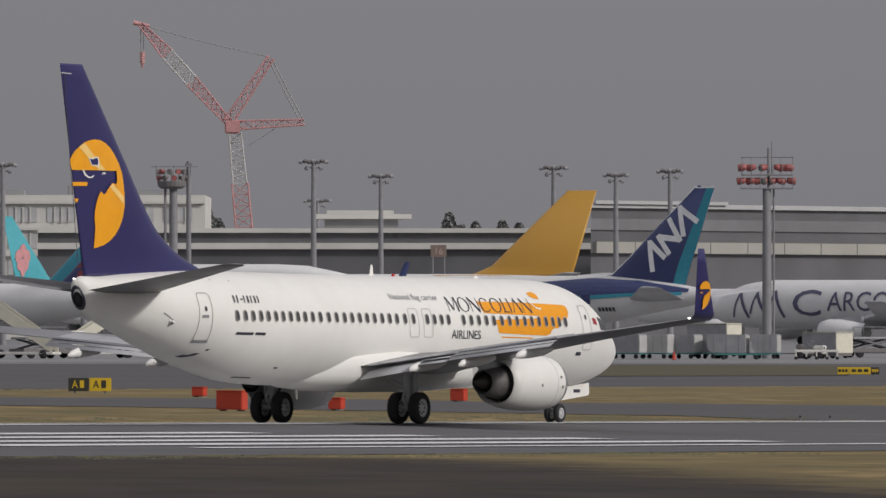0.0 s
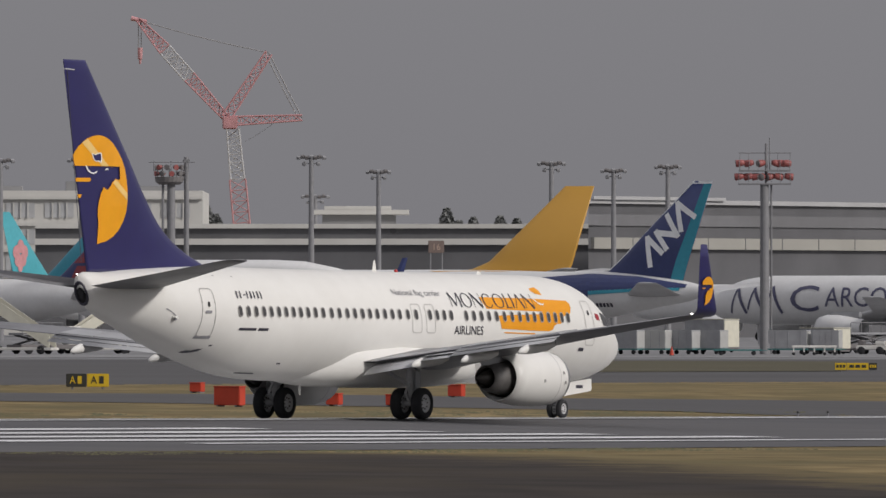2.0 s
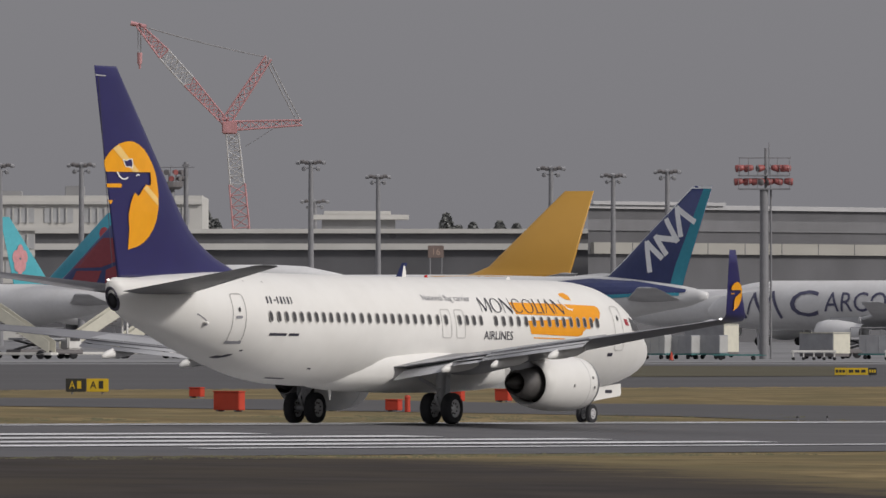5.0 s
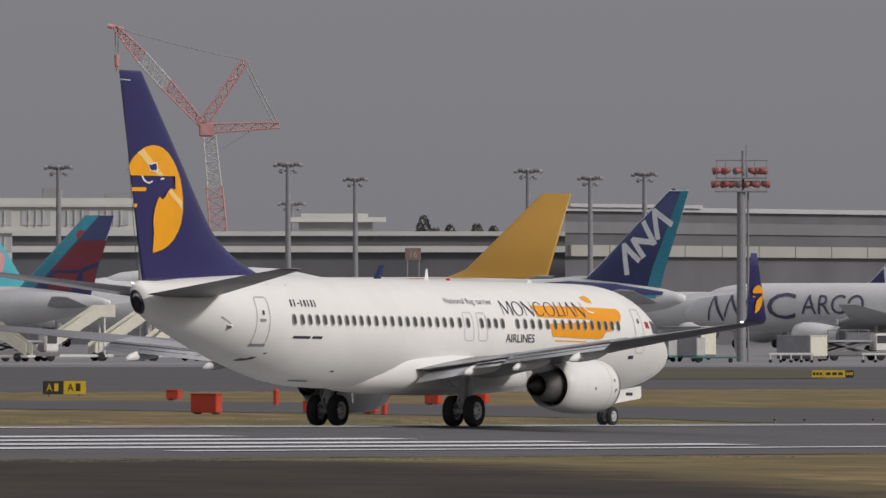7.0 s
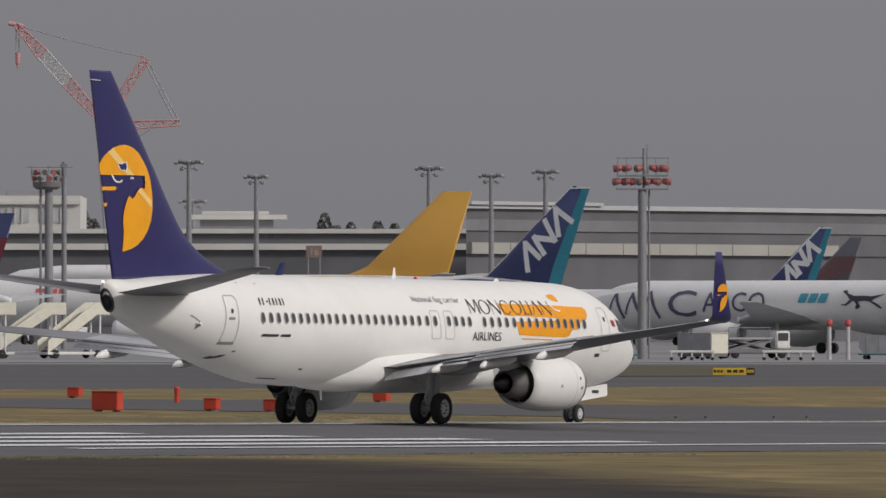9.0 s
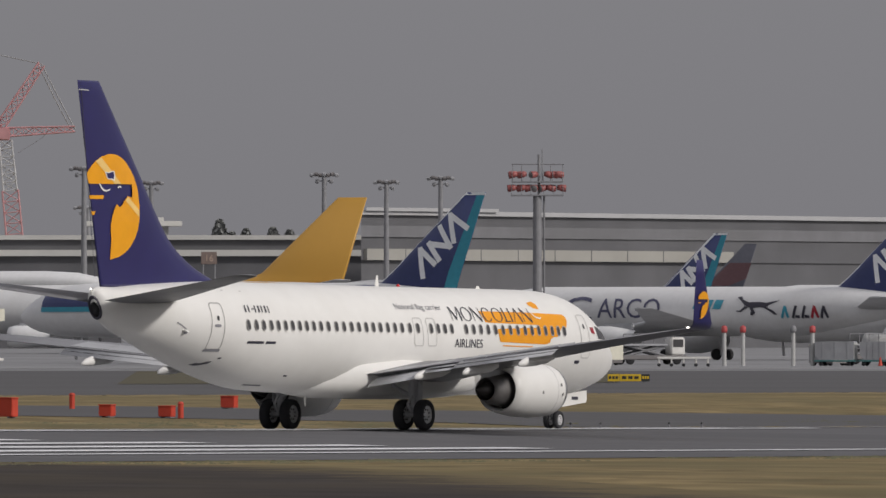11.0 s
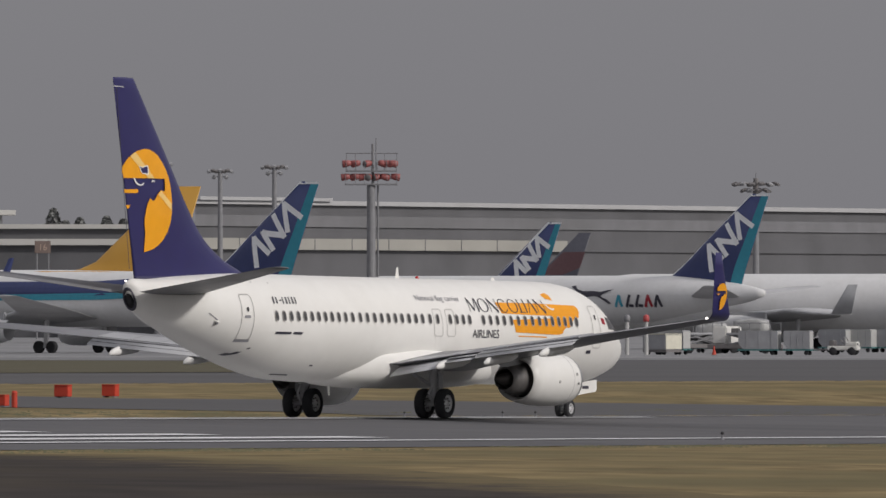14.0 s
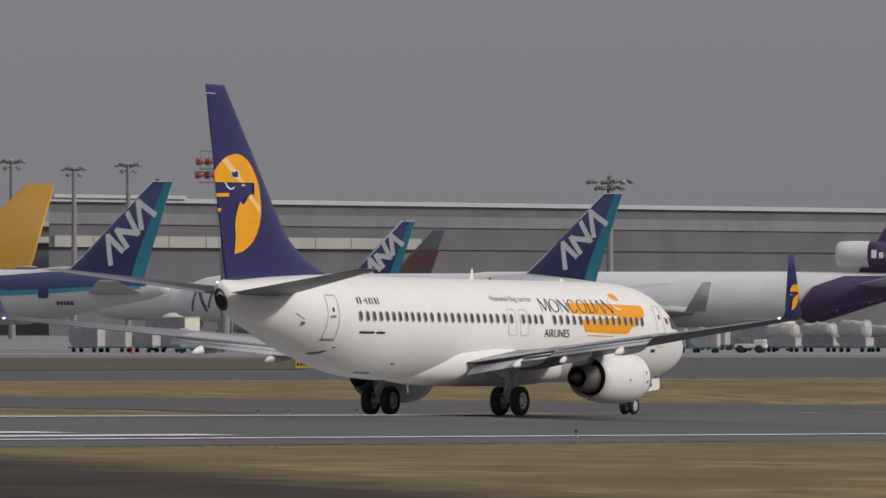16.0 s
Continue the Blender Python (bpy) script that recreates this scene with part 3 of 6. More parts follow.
# ---- parked aircraft ----
def parked(name, label, x, y, heading, scale, paint, finpaint, fin=((5.9, 13.4, 3.65), (6.6, 13.4, 3.4), (7.6, 11.9, 3.1), (8.6, 10.6, 2.75), (15.85, 2.2, 0.0)), length=54.0, radius=2.55, top_z=7.55, engines=True, stab_z=5.35, sweep=0.62, span=23.0, tip_z=5.3, drop=0.9):
    """A wide-bodied jet. Its origin is on the ground under the tail fin's tip, its nose towards +x."""
    top = new(name)
    tagged(top, label, "airplane", "parked aircraft")
    top.matrix_world = pose(x, y, 0, 0, 0, math.degrees(heading)) @ Matrix.Diagonal((scale, scale, scale, 1))
    zc = top_z - radius
    tab = [(0.6, top_z - 0.9 - drop, 0.25, 0.3), (2.0, top_z - 1.0 - drop * 0.95, 0.6, 0.72), (6, top_z - 1.5 - drop * 0.45, 1.35, 1.38), (11, top_z - 2.1, radius * 0.82, 2.05), (17, zc, radius, radius), (length * 0.6, zc, radius, radius), (length - 8, zc, radius, radius), (length - 4, zc - 0.2, radius * 0.83, radius * 0.82), (length - 1.5, zc - 0.5, radius * 0.5, radius * 0.48), (length - 0.4, zc - 0.6, radius * 0.22, radius * 0.2), (length, zc - 0.65, 0.1, 0.1)]
    body = part("fuselage", fuselage_mesh(tab, seg=32, step=0.8), paint, top, "", True)
    bm = bmesh.new()
    surface(bm, [(le, 0, z, le - te, 0.09, 0) for z, le, te in fin], vertical=True)
    finob = part("tail_fin", bm, finpaint, top, "", True)
    for s in (-1, 1):
        bm = bmesh.new()
        surface(bm, [(9.2, s * 0.9, stab_z, 6.2, 0.1, 0), (1.9, s * 9.2, stab_z + 1.1, 2.2, 0.09, 0)])
        part("tailplane", bm, PWING, top, "", True)
        bm = bmesh.new()
        surface(bm, [(length * 0.66, s * 1.8, 3.2, 11.5, 0.12, 0), (length * 0.53, s * 8.5, 3.9, 7.0, 0.11, 0), (length * 0.53 - (span - 8.5) * sweep, s * span, tip_z, 2.2, 0.1, 0)])
        part("wing", bm, PWING, top, "", True)
        if engines:
            bm = bmesh.new()
            lathe(bm, [(-2.6, 0.9), (-1.2, 1.2), (0.5, 1.42), (2.0, 1.4), (2.8, 1.22), (2.85, 1.1), (2.4, 1.02), (0.5, 1.02)], 28, pose(length * 0.60, s * 7.9, 2.1))
            part("engine", bm, paint, top, "", True)
            bm = bmesh.new()
            box(bm, (length * 0.60 - 2.2, s * 7.9 - 0.2, 2.9), (length * 0.60 + 1.6, s * 7.9 + 0.2, 3.8), 0.1)
            part("pylon", bm, WINGGREY, top)
        for k in (-1, 1):
            bm = bmesh.new()
            lathe(bm, [(-0.25, 0.3), (-0.25, 0.5), (-0.15, 0.58), (0.15, 0.58), (0.25, 0.5), (0.25, 0.3)], 18, pose(length * 0.52 + k * 0.75, s * 4.6, 0.58, 0, 0, 90), caps=True)
            part("wheel", bm, RUBBER, top)
        bm = bmesh.new()
        tube(bm, (length * 0.52, s * 4.6, 0.5), (length * 0.52, s * 4.4, 3.4), 0.22)
        part("main_gear_strut", bm, STRUT, top)
    bm = bmesh.new()
    tube(bm, (length - 6.5, 0, 0.4), (length - 6.3, 0, 3.2), 0.14)
    part("nose_gear_strut", bm, STRUT, top)
    return top, body, finob, tab


def spot(u, d):
    """Plan position at bearing u (1/FOCAL radians right of the first view's axis) and distance d."""
    return d * math.sin(u / FOCAL), d * math.cos(u / FOCAL)


PWHITE = material("white_parked_aircraft_paint", (0.70, 0.70, 0.70), 0.4, vary=0.03, stain=(0.55, 0.54, 0.52), stain_scale=0.3, stain_amount=0.3)
# Navy lifted a little to carry the apron's haze in its colour.
PNAVY = material("hazed_navy_paint", (0.034, 0.047, 0.145), 0.4, vary=0.08)
TEAL = material("teal_stripe_paint", (0.04, 0.29, 0.39), 0.4, vary=0.06)
TURQ = material("turquoise_tail_paint", (0.07, 0.36, 0.42), 0.4, vary=0.06)
YELLOW = material("mustard_yellow_tail_paint", (0.52, 0.285, 0.05), 0.45, vary=0.02, scale=0.4)
PURPLE = material("deep_purple_paint", (0.075, 0.045, 0.115), 0.4, vary=0.08)
DRED = material("dark_red_tail_paint", (0.36, 0.02, 0.035), 0.4, vary=0.08)
LETTER = material("parked_white_letter_paint", (0.86, 0.87, 0.88), 0.5, vary=0.05)
PWING = material("parked_wing_grey_paint", (0.52, 0.52, 0.53), 0.45, vary=0.06, stain=(0.38, 0.38, 0.38), stain_scale=0.3)
# Navy of the farthest tail, greyed: the haze is put into the paint.
SLATE = material("hazed_slate_blue_paint", (0.095, 0.098, 0.122), 0.5, vary=0.08)
H1 = radians(143)
x_, y_ = spot(482, 1267)
a1 = parked("parked_jet", "parked white jet with navy tail and teal stripe, on the apron", x_, y_, H1, 1.0, PWHITE, PNAVY)
x_, y_ = spot(1278, 1401)
a3 = parked("parked_cargo_jet", "parked white cargo jet with navy tail and dark lettering", x_, y_, H1, 1.0, PWHITE, PNAVY, length=57)
x_, y_ = spot(910, 1800)
a2 = parked("parked_jet", "distant parked jet with navy tail edged in teal", x_, y_, H1, 0.98, PWHITE, PNAVY)
x_, y_ = spot(272, 1700)
ye = parked("parked_cargo_jet", "parked jumbo freighter with mustard yellow tail", x_, y_, radians(165), 1.0, PWHITE, YELLOW, fin=((8.6, 18.5, 3.1), (9.1, 15.5, 3.0), (10.0, 13.4, 2.7), (19.3, 3.7, 0.0)), length=68, radius=3.25, top_z=9.0, stab_z=8.0, span=30, drop=0.2)
x_, y_ = spot(1842, 1410)
md = parked("parked_trijet", "parked white and purple three-engined freighter", x_, y_, radians(160), 1.0, PWHITE, PURPLE, fin=((7.6, 9.0, 0.8), (10.5, 7.2, 0.4), (17.6, 2.6, -0.6)), length=57, radius=3.0, top_z=7.75, stab_z=6.3, span=25, tip_z=3.6, drop=0.0)
x_, y_ = spot(-537, 1560)
de = parked("parked_jet", "parked jet with dark blue and red tail", x_, y_, H1, 0.98, PWHITE, PNAVY)
x_, y_ = spot(-562, 1640)
ko = parked("parked_jet", "distant parked jet with turquoise tail", x_, y_, H1, 1.02, PWHITE, TEAL)
x_, y_ = spot(962, 1960)
d2 = parked("parked_jet", "distant parked jet with dark blue and red tail behind others", x_, y_, H1, 0.95, PWHITE, SLATE)
x_, y_ = spot(-779, 1850)
k2 = parked("parked_jet", "parked jet with turquoise tail and pink emblem", x_, y_, radians(60), 1.085, PWHITE, TURQ)

# ---- terminal ----
CONC = material("terminal_pale_concrete", (0.27, 0.27, 0.275), 0.8, vary=0.1, scale=0.2, stain=(0.25, 0.25, 0.25), stain_scale=0.03)
CREAM = material("terminal_cream_band", (0.56, 0.55, 0.52), 0.8, vary=0.08, scale=0.15)
HALLGLASS = material("hall_dark_glazing", (0.12, 0.12, 0.127), 0.4, vary=0.15, scale=0.1)
HALLBAND = material("hall_grey_band", (0.175, 0.175, 0.185), 0.8, vary=0.1, scale=0.2, stain=(0.12, 0.12, 0.12), stain_scale=0.03)
HALLROOF = material("hall_pale_roof_edge", (0.40, 0.40, 0.405), 0.7, vary=0.06, scale=0.2)
DARKGLASS = material("terminal_dark_glazing", (0.128, 0.128, 0.135), 0.3, vary=0.2, scale=0.1)


def terminal(name, label, x0, x1, d, bands, depth=60, turn=0, slant=0.0):
    """A building in storeys; slant: how far its left end leans back along the front."""
    top = new(name)
    tagged(top, label, "building")
    top.matrix_world = pose(x0, d, 0, 0, 0, turn)
    for nm, z0, z1, out, mat in bands:
        bm = bmesh.new()
        k = slant / (depth + 1)
        loft(bm, [[(-out * k, -out, z), (x1 - x0, -out, z), (x1 - x0, depth, z), (depth * k, depth, z)] for z in (z0, z1)])
        part(nm, bm, mat, top)
    return top


def zel(el, d):
    return 3.9 + el * d / FOCAL


hall = terminal("terminal_building", "long low airport terminal with grey bands and dark glazing", 21.4, 330, 1995.7, [("wall", 0, zel(110, 2000), 0, HALLGLASS), ("wall_band", zel(110, 2000), zel(132, 2000), 0.4, HALLGLASS), ("gallery", zel(132, 2000), zel(151, 2000), -0.1, HALLGLASS), ("wall_band", zel(151, 2000), zel(171, 2000), 0.25, HALLBAND), ("gallery", zel(171, 2000), zel(190, 2000), -0.1, HALLGLASS), ("roof", zel(190, 2000), zel(198, 2000), 0.7, HALLROOF)], depth=6, turn=59, slant=12.5)
bm = bmesh.new()
loft(bm, [[(-0.5, -1.2, z), (38, -1.2, z), (38, 7, z), (14, 7, z)] for z in (zel(197, 2000), zel(203, 2000))])
part("upper_roof", bm, HALLROOF, hall, "pale raised roof slab over the hall's end")
bm = bmesh.new()
loft(bm, [[(0.5, -0.3, z), (37, -0.3, z), (37, 6.5, z), (14, 6.5, z)] for z in (zel(198, 2000) - 0.4, zel(197, 2000) - 0.003)])
part("roof_beam", bm, HALLBAND, hall)
terminal("terminal_wing", "low terminal wing with white roof edge and dark glazing", -60, 30, 2040, [("wall", 0, zel(117, 2040), 0, DARKGLASS), ("wall_band", zel(117, 2040), zel(128, 2040), 1, CREAM), ("gallery", zel(128, 2040), zel(146, 2040), -0.1, DARKGLASS), ("roof", zel(146, 2040), zel(154, 2040), 0.7, CREAM)])
terminal("office_building", "white multi-storey building with grid of windows", -90, -38, 2200, [("wall", 0, zel(213, 2200), 0, CREAM)])


# ---- livery and fittings of the taxiing airliner ----
def paint_airliner():
    fy = fuselage_y
    body, fin = plane_body, plane_fin
    # emblem on the fin: gold dome, leaf and dashes; both sides
    for side in (-1, 1):
        def on(outline, mat, lift, name="emblem"):
            drape(name, outline, fin_y, mat, fin, "golden painted emblem shape", lift, 0.35, side)
        on([(-18.58, 9.12), (-18.47, 9.25), (-18.29, 9.42), (-18.02, 9.59), (-17.75, 9.72), (-17.41, 9.8), (-17.12, 9.83), (-16.83, 9.81), (-16.52, 9.73), (-16.19, 9.58), (-15.87, 9.32), (-15.62, 9.05), (-15.44, 8.77), (-15.77, 8.76), (-18.47, 8.74), (-18.55, 8.92)], GOLD, 0.012)
        on([(-15.77, 8.76), (-15.44, 8.77), (-15.36, 8.56), (-15.3, 8.26), (-15.26, 8.0), (-15.27, 7.54), (-15.37, 7.14), (-15.54, 6.81), (-15.81, 6.51), (-16.12, 6.3), (-16.48, 6.15), (-16.81, 6.08), (-17.06, 6.03), (-16.96, 6.23), (-16.93, 6.46), (-17.02, 6.78), (-17.08, 7.05), (-17.08, 7.31), (-17.01, 7.57), (-16.91, 7.81), (-16.75, 8.03), (-16.55, 7.92), (-16.4, 8.01), (-16.25, 8.18), (-16.05, 8.33), (-15.87, 8.3), (-15.75, 8.25), (-15.71, 8.35), (-15.75, 8.47), (-15.65, 8.51), (-15.6, 8.59), (-15.72, 8.66)], GOLD, 0.012)
        on([(-18.41, 8.32), (-17.59, 8.34), (-17.52, 8.29), (-17.59, 8.2), (-18.37, 8.19)], GOLD, 0.012)
        on([(-18.28, 7.75), (-18.03, 7.75), (-18.11, 7.62), (-18.21, 7.62)], GOLD, 0.012)
        # Pale diagonal sheen across dome and leaf, painted over the gold.
        on([(-18.1, 9.55), (-17.77, 9.7), (-16.47, 8.76), (-16.9, 8.76)], PALEGOLD, 0.018)
        on([(-16.21, 8.18), (-16.02, 8.31), (-15.29, 7.85), (-15.3, 7.59)], PALEGOLD, 0.018)
        on([(-17.53, 9.19), (-17.42, 9.18), (-17.28, 9.16), (-17.13, 9.21), (-16.94, 9.23), (-16.88, 9.06), (-16.92, 8.87), (-17.05, 8.91), (-17.3, 8.91), (-17.42, 9.0), (-17.46, 9.11)], WHITE, 0.021)
        on([(-17.87, 8.75), (-17.78, 8.75), (-17.68, 8.63), (-17.53, 8.54), (-17.36, 8.52), (-17.21, 8.58), (-17.16, 8.58), (-17.22, 8.51), (-17.38, 8.47), (-17.56, 8.49), (-17.73, 8.57)], WHITE, 0.018)
        on([(-16.72, 8.62), (-16.63, 8.69), (-16.52, 8.69), (-16.46, 8.64), (-16.52, 8.62), (-16.59, 8.65), (-16.65, 8.61)], WHITE, 0.018)
        on([(-17.47, 9.16), (-17.4, 9.15), (-17.27, 9.13), (-17.11, 9.18), (-16.99, 9.19), (-16.94, 9.05), (-16.98, 8.92), (-17.07, 8.95), (-17.28, 8.94), (-17.37, 9.01), (-17.41, 9.1)], NAVY, 0.024)
    drape("rudder_gap", [(-18.02, 5.4), (-17.98, 5.4), (-19.02, 12.1), (-19.06, 12.1)], lambda x, z: fin_y(x, z), CHARCOAL, fin, "", 0.008, 0.5)
    drape("fin_tip_mark", [(-19.2, 12.12), (-18.6, 12.1), (-18.6, 12.06), (-19.2, 12.08)], fin_y, WINGGREY, fin, "", 0.01)
    # orange block on the side
    drape("side_livery", [(7.04, 4.46), (10.45, 4.45), (13.37, 4.4), (13.55, 4.3), (13.55, 4.15), (13.36, 3.92), (13.26, 4.0), (12.95, 3.88), (11.16, 3.89), (11.28, 3.98), (7.25, 4.04)], fy, ORANGE, body, "orange painted block")
    drape("side_livery", [(7.99, 3.8), (11.16, 3.885), (12.95, 3.875), (12.51, 3.54), (12.08, 3.55), (11.92, 3.32), (11.61, 3.26), (10.61, 3.27), (8.16, 3.32)], fy, ORANGE, body, "orange painted block")
    drape("side_livery", [(11.18, 4.82), (11.63, 4.87), (11.81, 4.77), (11.78, 4.58), (11.38, 4.63), (11.18, 4.73)], fy, ORANGE, body, "orange leaf shape")
    drape("side_livery", [(8.36, 3.20), (10.62, 3.18), (10.62, 3.14), (8.37, 3.16)], fy, ORANGE, body, "thin orange line")
    drape("side_livery", [(10.9, 4.46), (11.2, 4.25), (11.5, 4.2), (11.62, 4.3), (11.5, 4.26), (11.22, 4.31), (10.96, 4.48)], fy, WHITE, body, "white curl", 0.02)
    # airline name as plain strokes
    marks = []
    lo, hi = 4.08, 4.60
    for x0, w, kind in ((4.74, 0.80, "peaks"), (5.60, 0.74, "ring"), (6.40, 0.70, "zigzag"), (7.18, 0.70, "open ring"), (7.94, 0.74, "ring"), (8.76, 0.42, "corner"), (9.26, 0.10, "bar"), (9.46, 0.66, "wedge"), (10.16, 0.72, "zigzag")):
        x1, m = x0 + w, x0 + w / 2
        if "ring" in kind:
            n = 20
            arc = range(2, n - 2) if kind == "open ring" else range(n)
            for i in arc:
                p, q = 2 * math.pi * i / n, 2 * math.pi * (i + 1) / n
                fat = [0.035 + 0.055 * abs(math.cos(k)) for k in (p, q)]
                marks.append(([(m + w / 2 * math.cos(p), 4.335 + 0.265 * math.sin(p)), (m + w / 2 * math.cos(q), 4.335 + 0.265 * math.sin(q)), (m + (w / 2 - fat[1]) * math.cos(q), 4.335 + 0.235 * math.sin(q)), (m + (w / 2 - fat[0]) * math.cos(p), 4.335 + 0.235 * math.sin(p))], None))
            continue
        legs = {"peaks": ((x0 + 0.06, lo, x0 + 0.10, hi, 0.035), (x0 + 0.12, hi, m, lo + 0.05, 0.085), (m, lo + 0.05, x1 - 0.12, hi, 0.035), (x1 - 0.08, hi, x1 - 0.05, lo, 0.085)),
                "zigzag": ((x0 + 0.07, lo, x0 + 0.07, hi, 0.035), (x0 + 0.05, hi, x1 - 0.07, lo, 0.09), (x1 - 0.07, lo, x1 - 0.07, hi, 0.035)),
                "corner": ((x0 + 0.10, lo, x0 + 0.10, hi, 0.085), (x0, lo + 0.02, x1, lo + 0.02, 0.035)),
                "bar": ((m, lo, m, hi, 0.085),),
                "wedge": ((x0 + 0.02, lo, m, hi, 0.035), (m - 0.01, hi, x1 - 0.03, lo, 0.09))}[kind]
        for ax, az, bx, bz, fat in legs:
            n = Vector((az - bz, bx - ax)).normalized() * fat / 2
            marks.append(([(ax + n.x, az + n.y), (ax - n.x, az - n.y), (bx - n.x, bz - n.y), (bx + n.x, bz + n.y)], None))
    for i, w in enumerate((0.09, 0.08, 0.16, 0.07, 0.10, 0.07, 0.10, 0.07)):
        x0 = -10.2 + i * 0.23
        h = (4.33, 4.37) if i == 2 else (4.23, 4.48)
        marks.append(([(x0, h[0]), (x0 + w, h[0]), (x0 + w + 0.05, h[1]), (x0 + 0.05, h[1])], None))
    marks.append(([(-10.2, 3.09), (-9.15, 3.09), (-9.1, 3.18), (-10.16, 3.18)], None))
    marks.append(([(-9.0, 3.09), (-8.36, 3.09), (-8.32, 3.18), (-8.96, 3.18)], None))
    for outline, inner in marks:
        bm = bmesh.new()
        va = [bm.verts.new((x, 0, z)) for x, z in outline]
        if inner:
            vb = [bm.verts.new((x, 0, z)) for x, z in inner]
            for i in range(len(va)):
                j = (i + 1) % len(va)
                bm.faces.new((va[i], va[j], vb[j], vb[i]))
        else:
            bm.faces.new(va)
        press("name_stroke", bm, fy, CHARCOAL, body, "", 0.022, 0.2)
    words("AIRLINES", 4.72, 3.09, 0.44, 2.10, fy, CHARCOAL, body, tall=0.31)
    # slogan
    words("National flag carrier", 0.85, 4.47, 0.30, 3.45, fy, LETTERGREY, body)
    # cabin windows, one mesh shared
    xs = [-10.14, -9.62, -9.12, -8.61, -8.12, -7.61, -7.11, -6.60, -6.10, -5.59, -5.07, -4.53, -3.95, -3.40, -2.84, -2.31, -1.77, -1.25, -0.73, -0.19, 0.34, 0.86, 1.44, 2.03, 3.02, 3.54, 4.05, 4.55, 5.64, 6.20, 6.75, 7.30, 7.85, 8.42, 8.98, 9.54, 10.10, 10.62, 11.14, 11.66, 12.16, 12.64, 13.12]
    for side in (-1, 1):
        rim_mesh = pane_mesh = None
        for x in xs:
            if rim_mesh is None:
                ob = drape("window", rounded(-0.135, 0.135, 3.575, 3.975, 0.12), lambda a, z: fy(0, z), GAP, body, "", 0.026, 0.1, side)
                rim_mesh = ob.data
                pane = drape("pane", rounded(-0.10, 0.10, 3.61, 3.94, 0.095), lambda a, z: fy(0, z), GLASS, ob, "", 0.032, 0.1, side)
                pane_mesh = pane.data
            else:
                ob = link("window", rim_mesh, body)
                pane = link("pane", pane_mesh, ob)
            ob.location = (x, side * (fy(x, 3.78) - fy(0, 3.78)), 0)
    # doors
    frame_patch("door", -12.42, -11.62, 2.84, 4.56, 0.16, 0.04, fy, GAP, body)
    frame_patch("overwing_exit", 1.72, 2.42, 3.10, 4.17, 0.14, 0.045, fy, SEAM, body)
    frame_patch("overwing_exit", 2.72, 3.40, 3.10, 4.17, 0.14, 0.045, fy, SEAM, body)
    frame_patch("door", 14.5, 15.3, 2.75, 4.42, 0.16, 0.05, fy, SEAM, body)
    drape("door_handle", rounded(-12.24, -11.86, 3.67, 3.77, 0.05), fy, LETTERGREY, body, "dark door handle recess", 0.02, 0.1)
    drape("door_window", rounded(-12.08, -11.95, 3.90, 4.08, 0.06), fy, GLASS, body, "", 0.02, 0.1)
    drape("door_sill", [(-12.42, 2.78), (-11.6, 2.78), (-11.6, 2.88), (-12.42, 2.88)], fy, LETTERGREY, body, "", 0.02)
    drape("door_window", rounded(14.83, 14.97, 3.88, 4.06, 0.05), fy, GLASS, body, "", 0.02, 0.1)
    drape("flag_mark", [(15.55, 3.95), (15.95, 3.93), (15.98, 3.70), (15.6, 3.72)], fy, DRED, body, "small red and dark painted flag", 0.012, 0.1)
    drape("cargo_door_handle", rounded(14.1, 14.5, 2.55, 2.68, 0.04), fy, CHARCOAL, body, "", 0.012, 0.1)
    # cockpit glass
    for side in (-1, 1):
        drape("cockpit_window", [(16.25, 4.0), (16.95, 3.9), (17.05, 3.50), (16.3, 3.52)], fy, GLASS, body, "", 0.012, 0.15, side)
        drape("cockpit_window", [(17.02, 3.88), (17.5, 3.78), (17.62, 3.42), (17.12, 3.50)], fy, GLASS, body, "", 0.012, 0.15, side)
    # tail end, outflow valve, marks
    bm = bmesh.new()
    lathe(bm, [(-17.9, 0.25), (-18.06, 0.245), (-18.10, 0.225), (-18.06, 0.20), (-17.98, 0.17), (-17.98, 0.001)], 24, pose(0, 0, 4.30) @ Matrix.Diagonal((1, 1, 1.75, 1)), caps=True)
    for v in bm.verts:
        v.co.x += (4.40 - v.co.z) * 0.42
    pipe = part("tail_exhaust", bm, CHARCOAL, body, "dark metal auxiliary exhaust at the tail end", True)
    bm = bmesh.new()
    lathe(bm, [(-18.02, 0.19), (-18.03, 0.001)], 20, pose(0, 0, 4.22) @ Matrix.Diagonal((1, 1, 1.5, 1)), caps=True)
    for v in bm.verts:
        v.co.x += (4.40 - v.co.z) * 0.42 - 0.02
    part("exhaust_opening", bm, RUBBER, pipe, "dark exhaust opening", True)
    bm = bmesh.new()
    box(bm, (-18.30, -0.03, 4.94), (-18.23, 0.03, 4.99), 0.01)
    part("tail_light", bm, TIPLIGHT, body, "lit white tail light")
    for outline in ([(-12.2, 2.30), (-12.0, 2.27), (-11.85, 2.28), (-11.6, 2.34), (-11.5, 2.43), (-11.75, 2.42), (-11.9, 2.36), (-12.1, 2.37)], [(-11.4, 2.52), (-11.25, 2.52), (-11.2, 2.57), (-11.36, 2.57)]):
        drape("outflow_valve", outline, fy, CHARCOAL, body, "dark outflow valve opening", 0.014, 0.1)
    drape("belly_mark", [(-8.6, 1.58), (-7.6, 1.56), (-7.6, 1.60), (-8.6, 1.62)], fy, CHARCOAL, body)
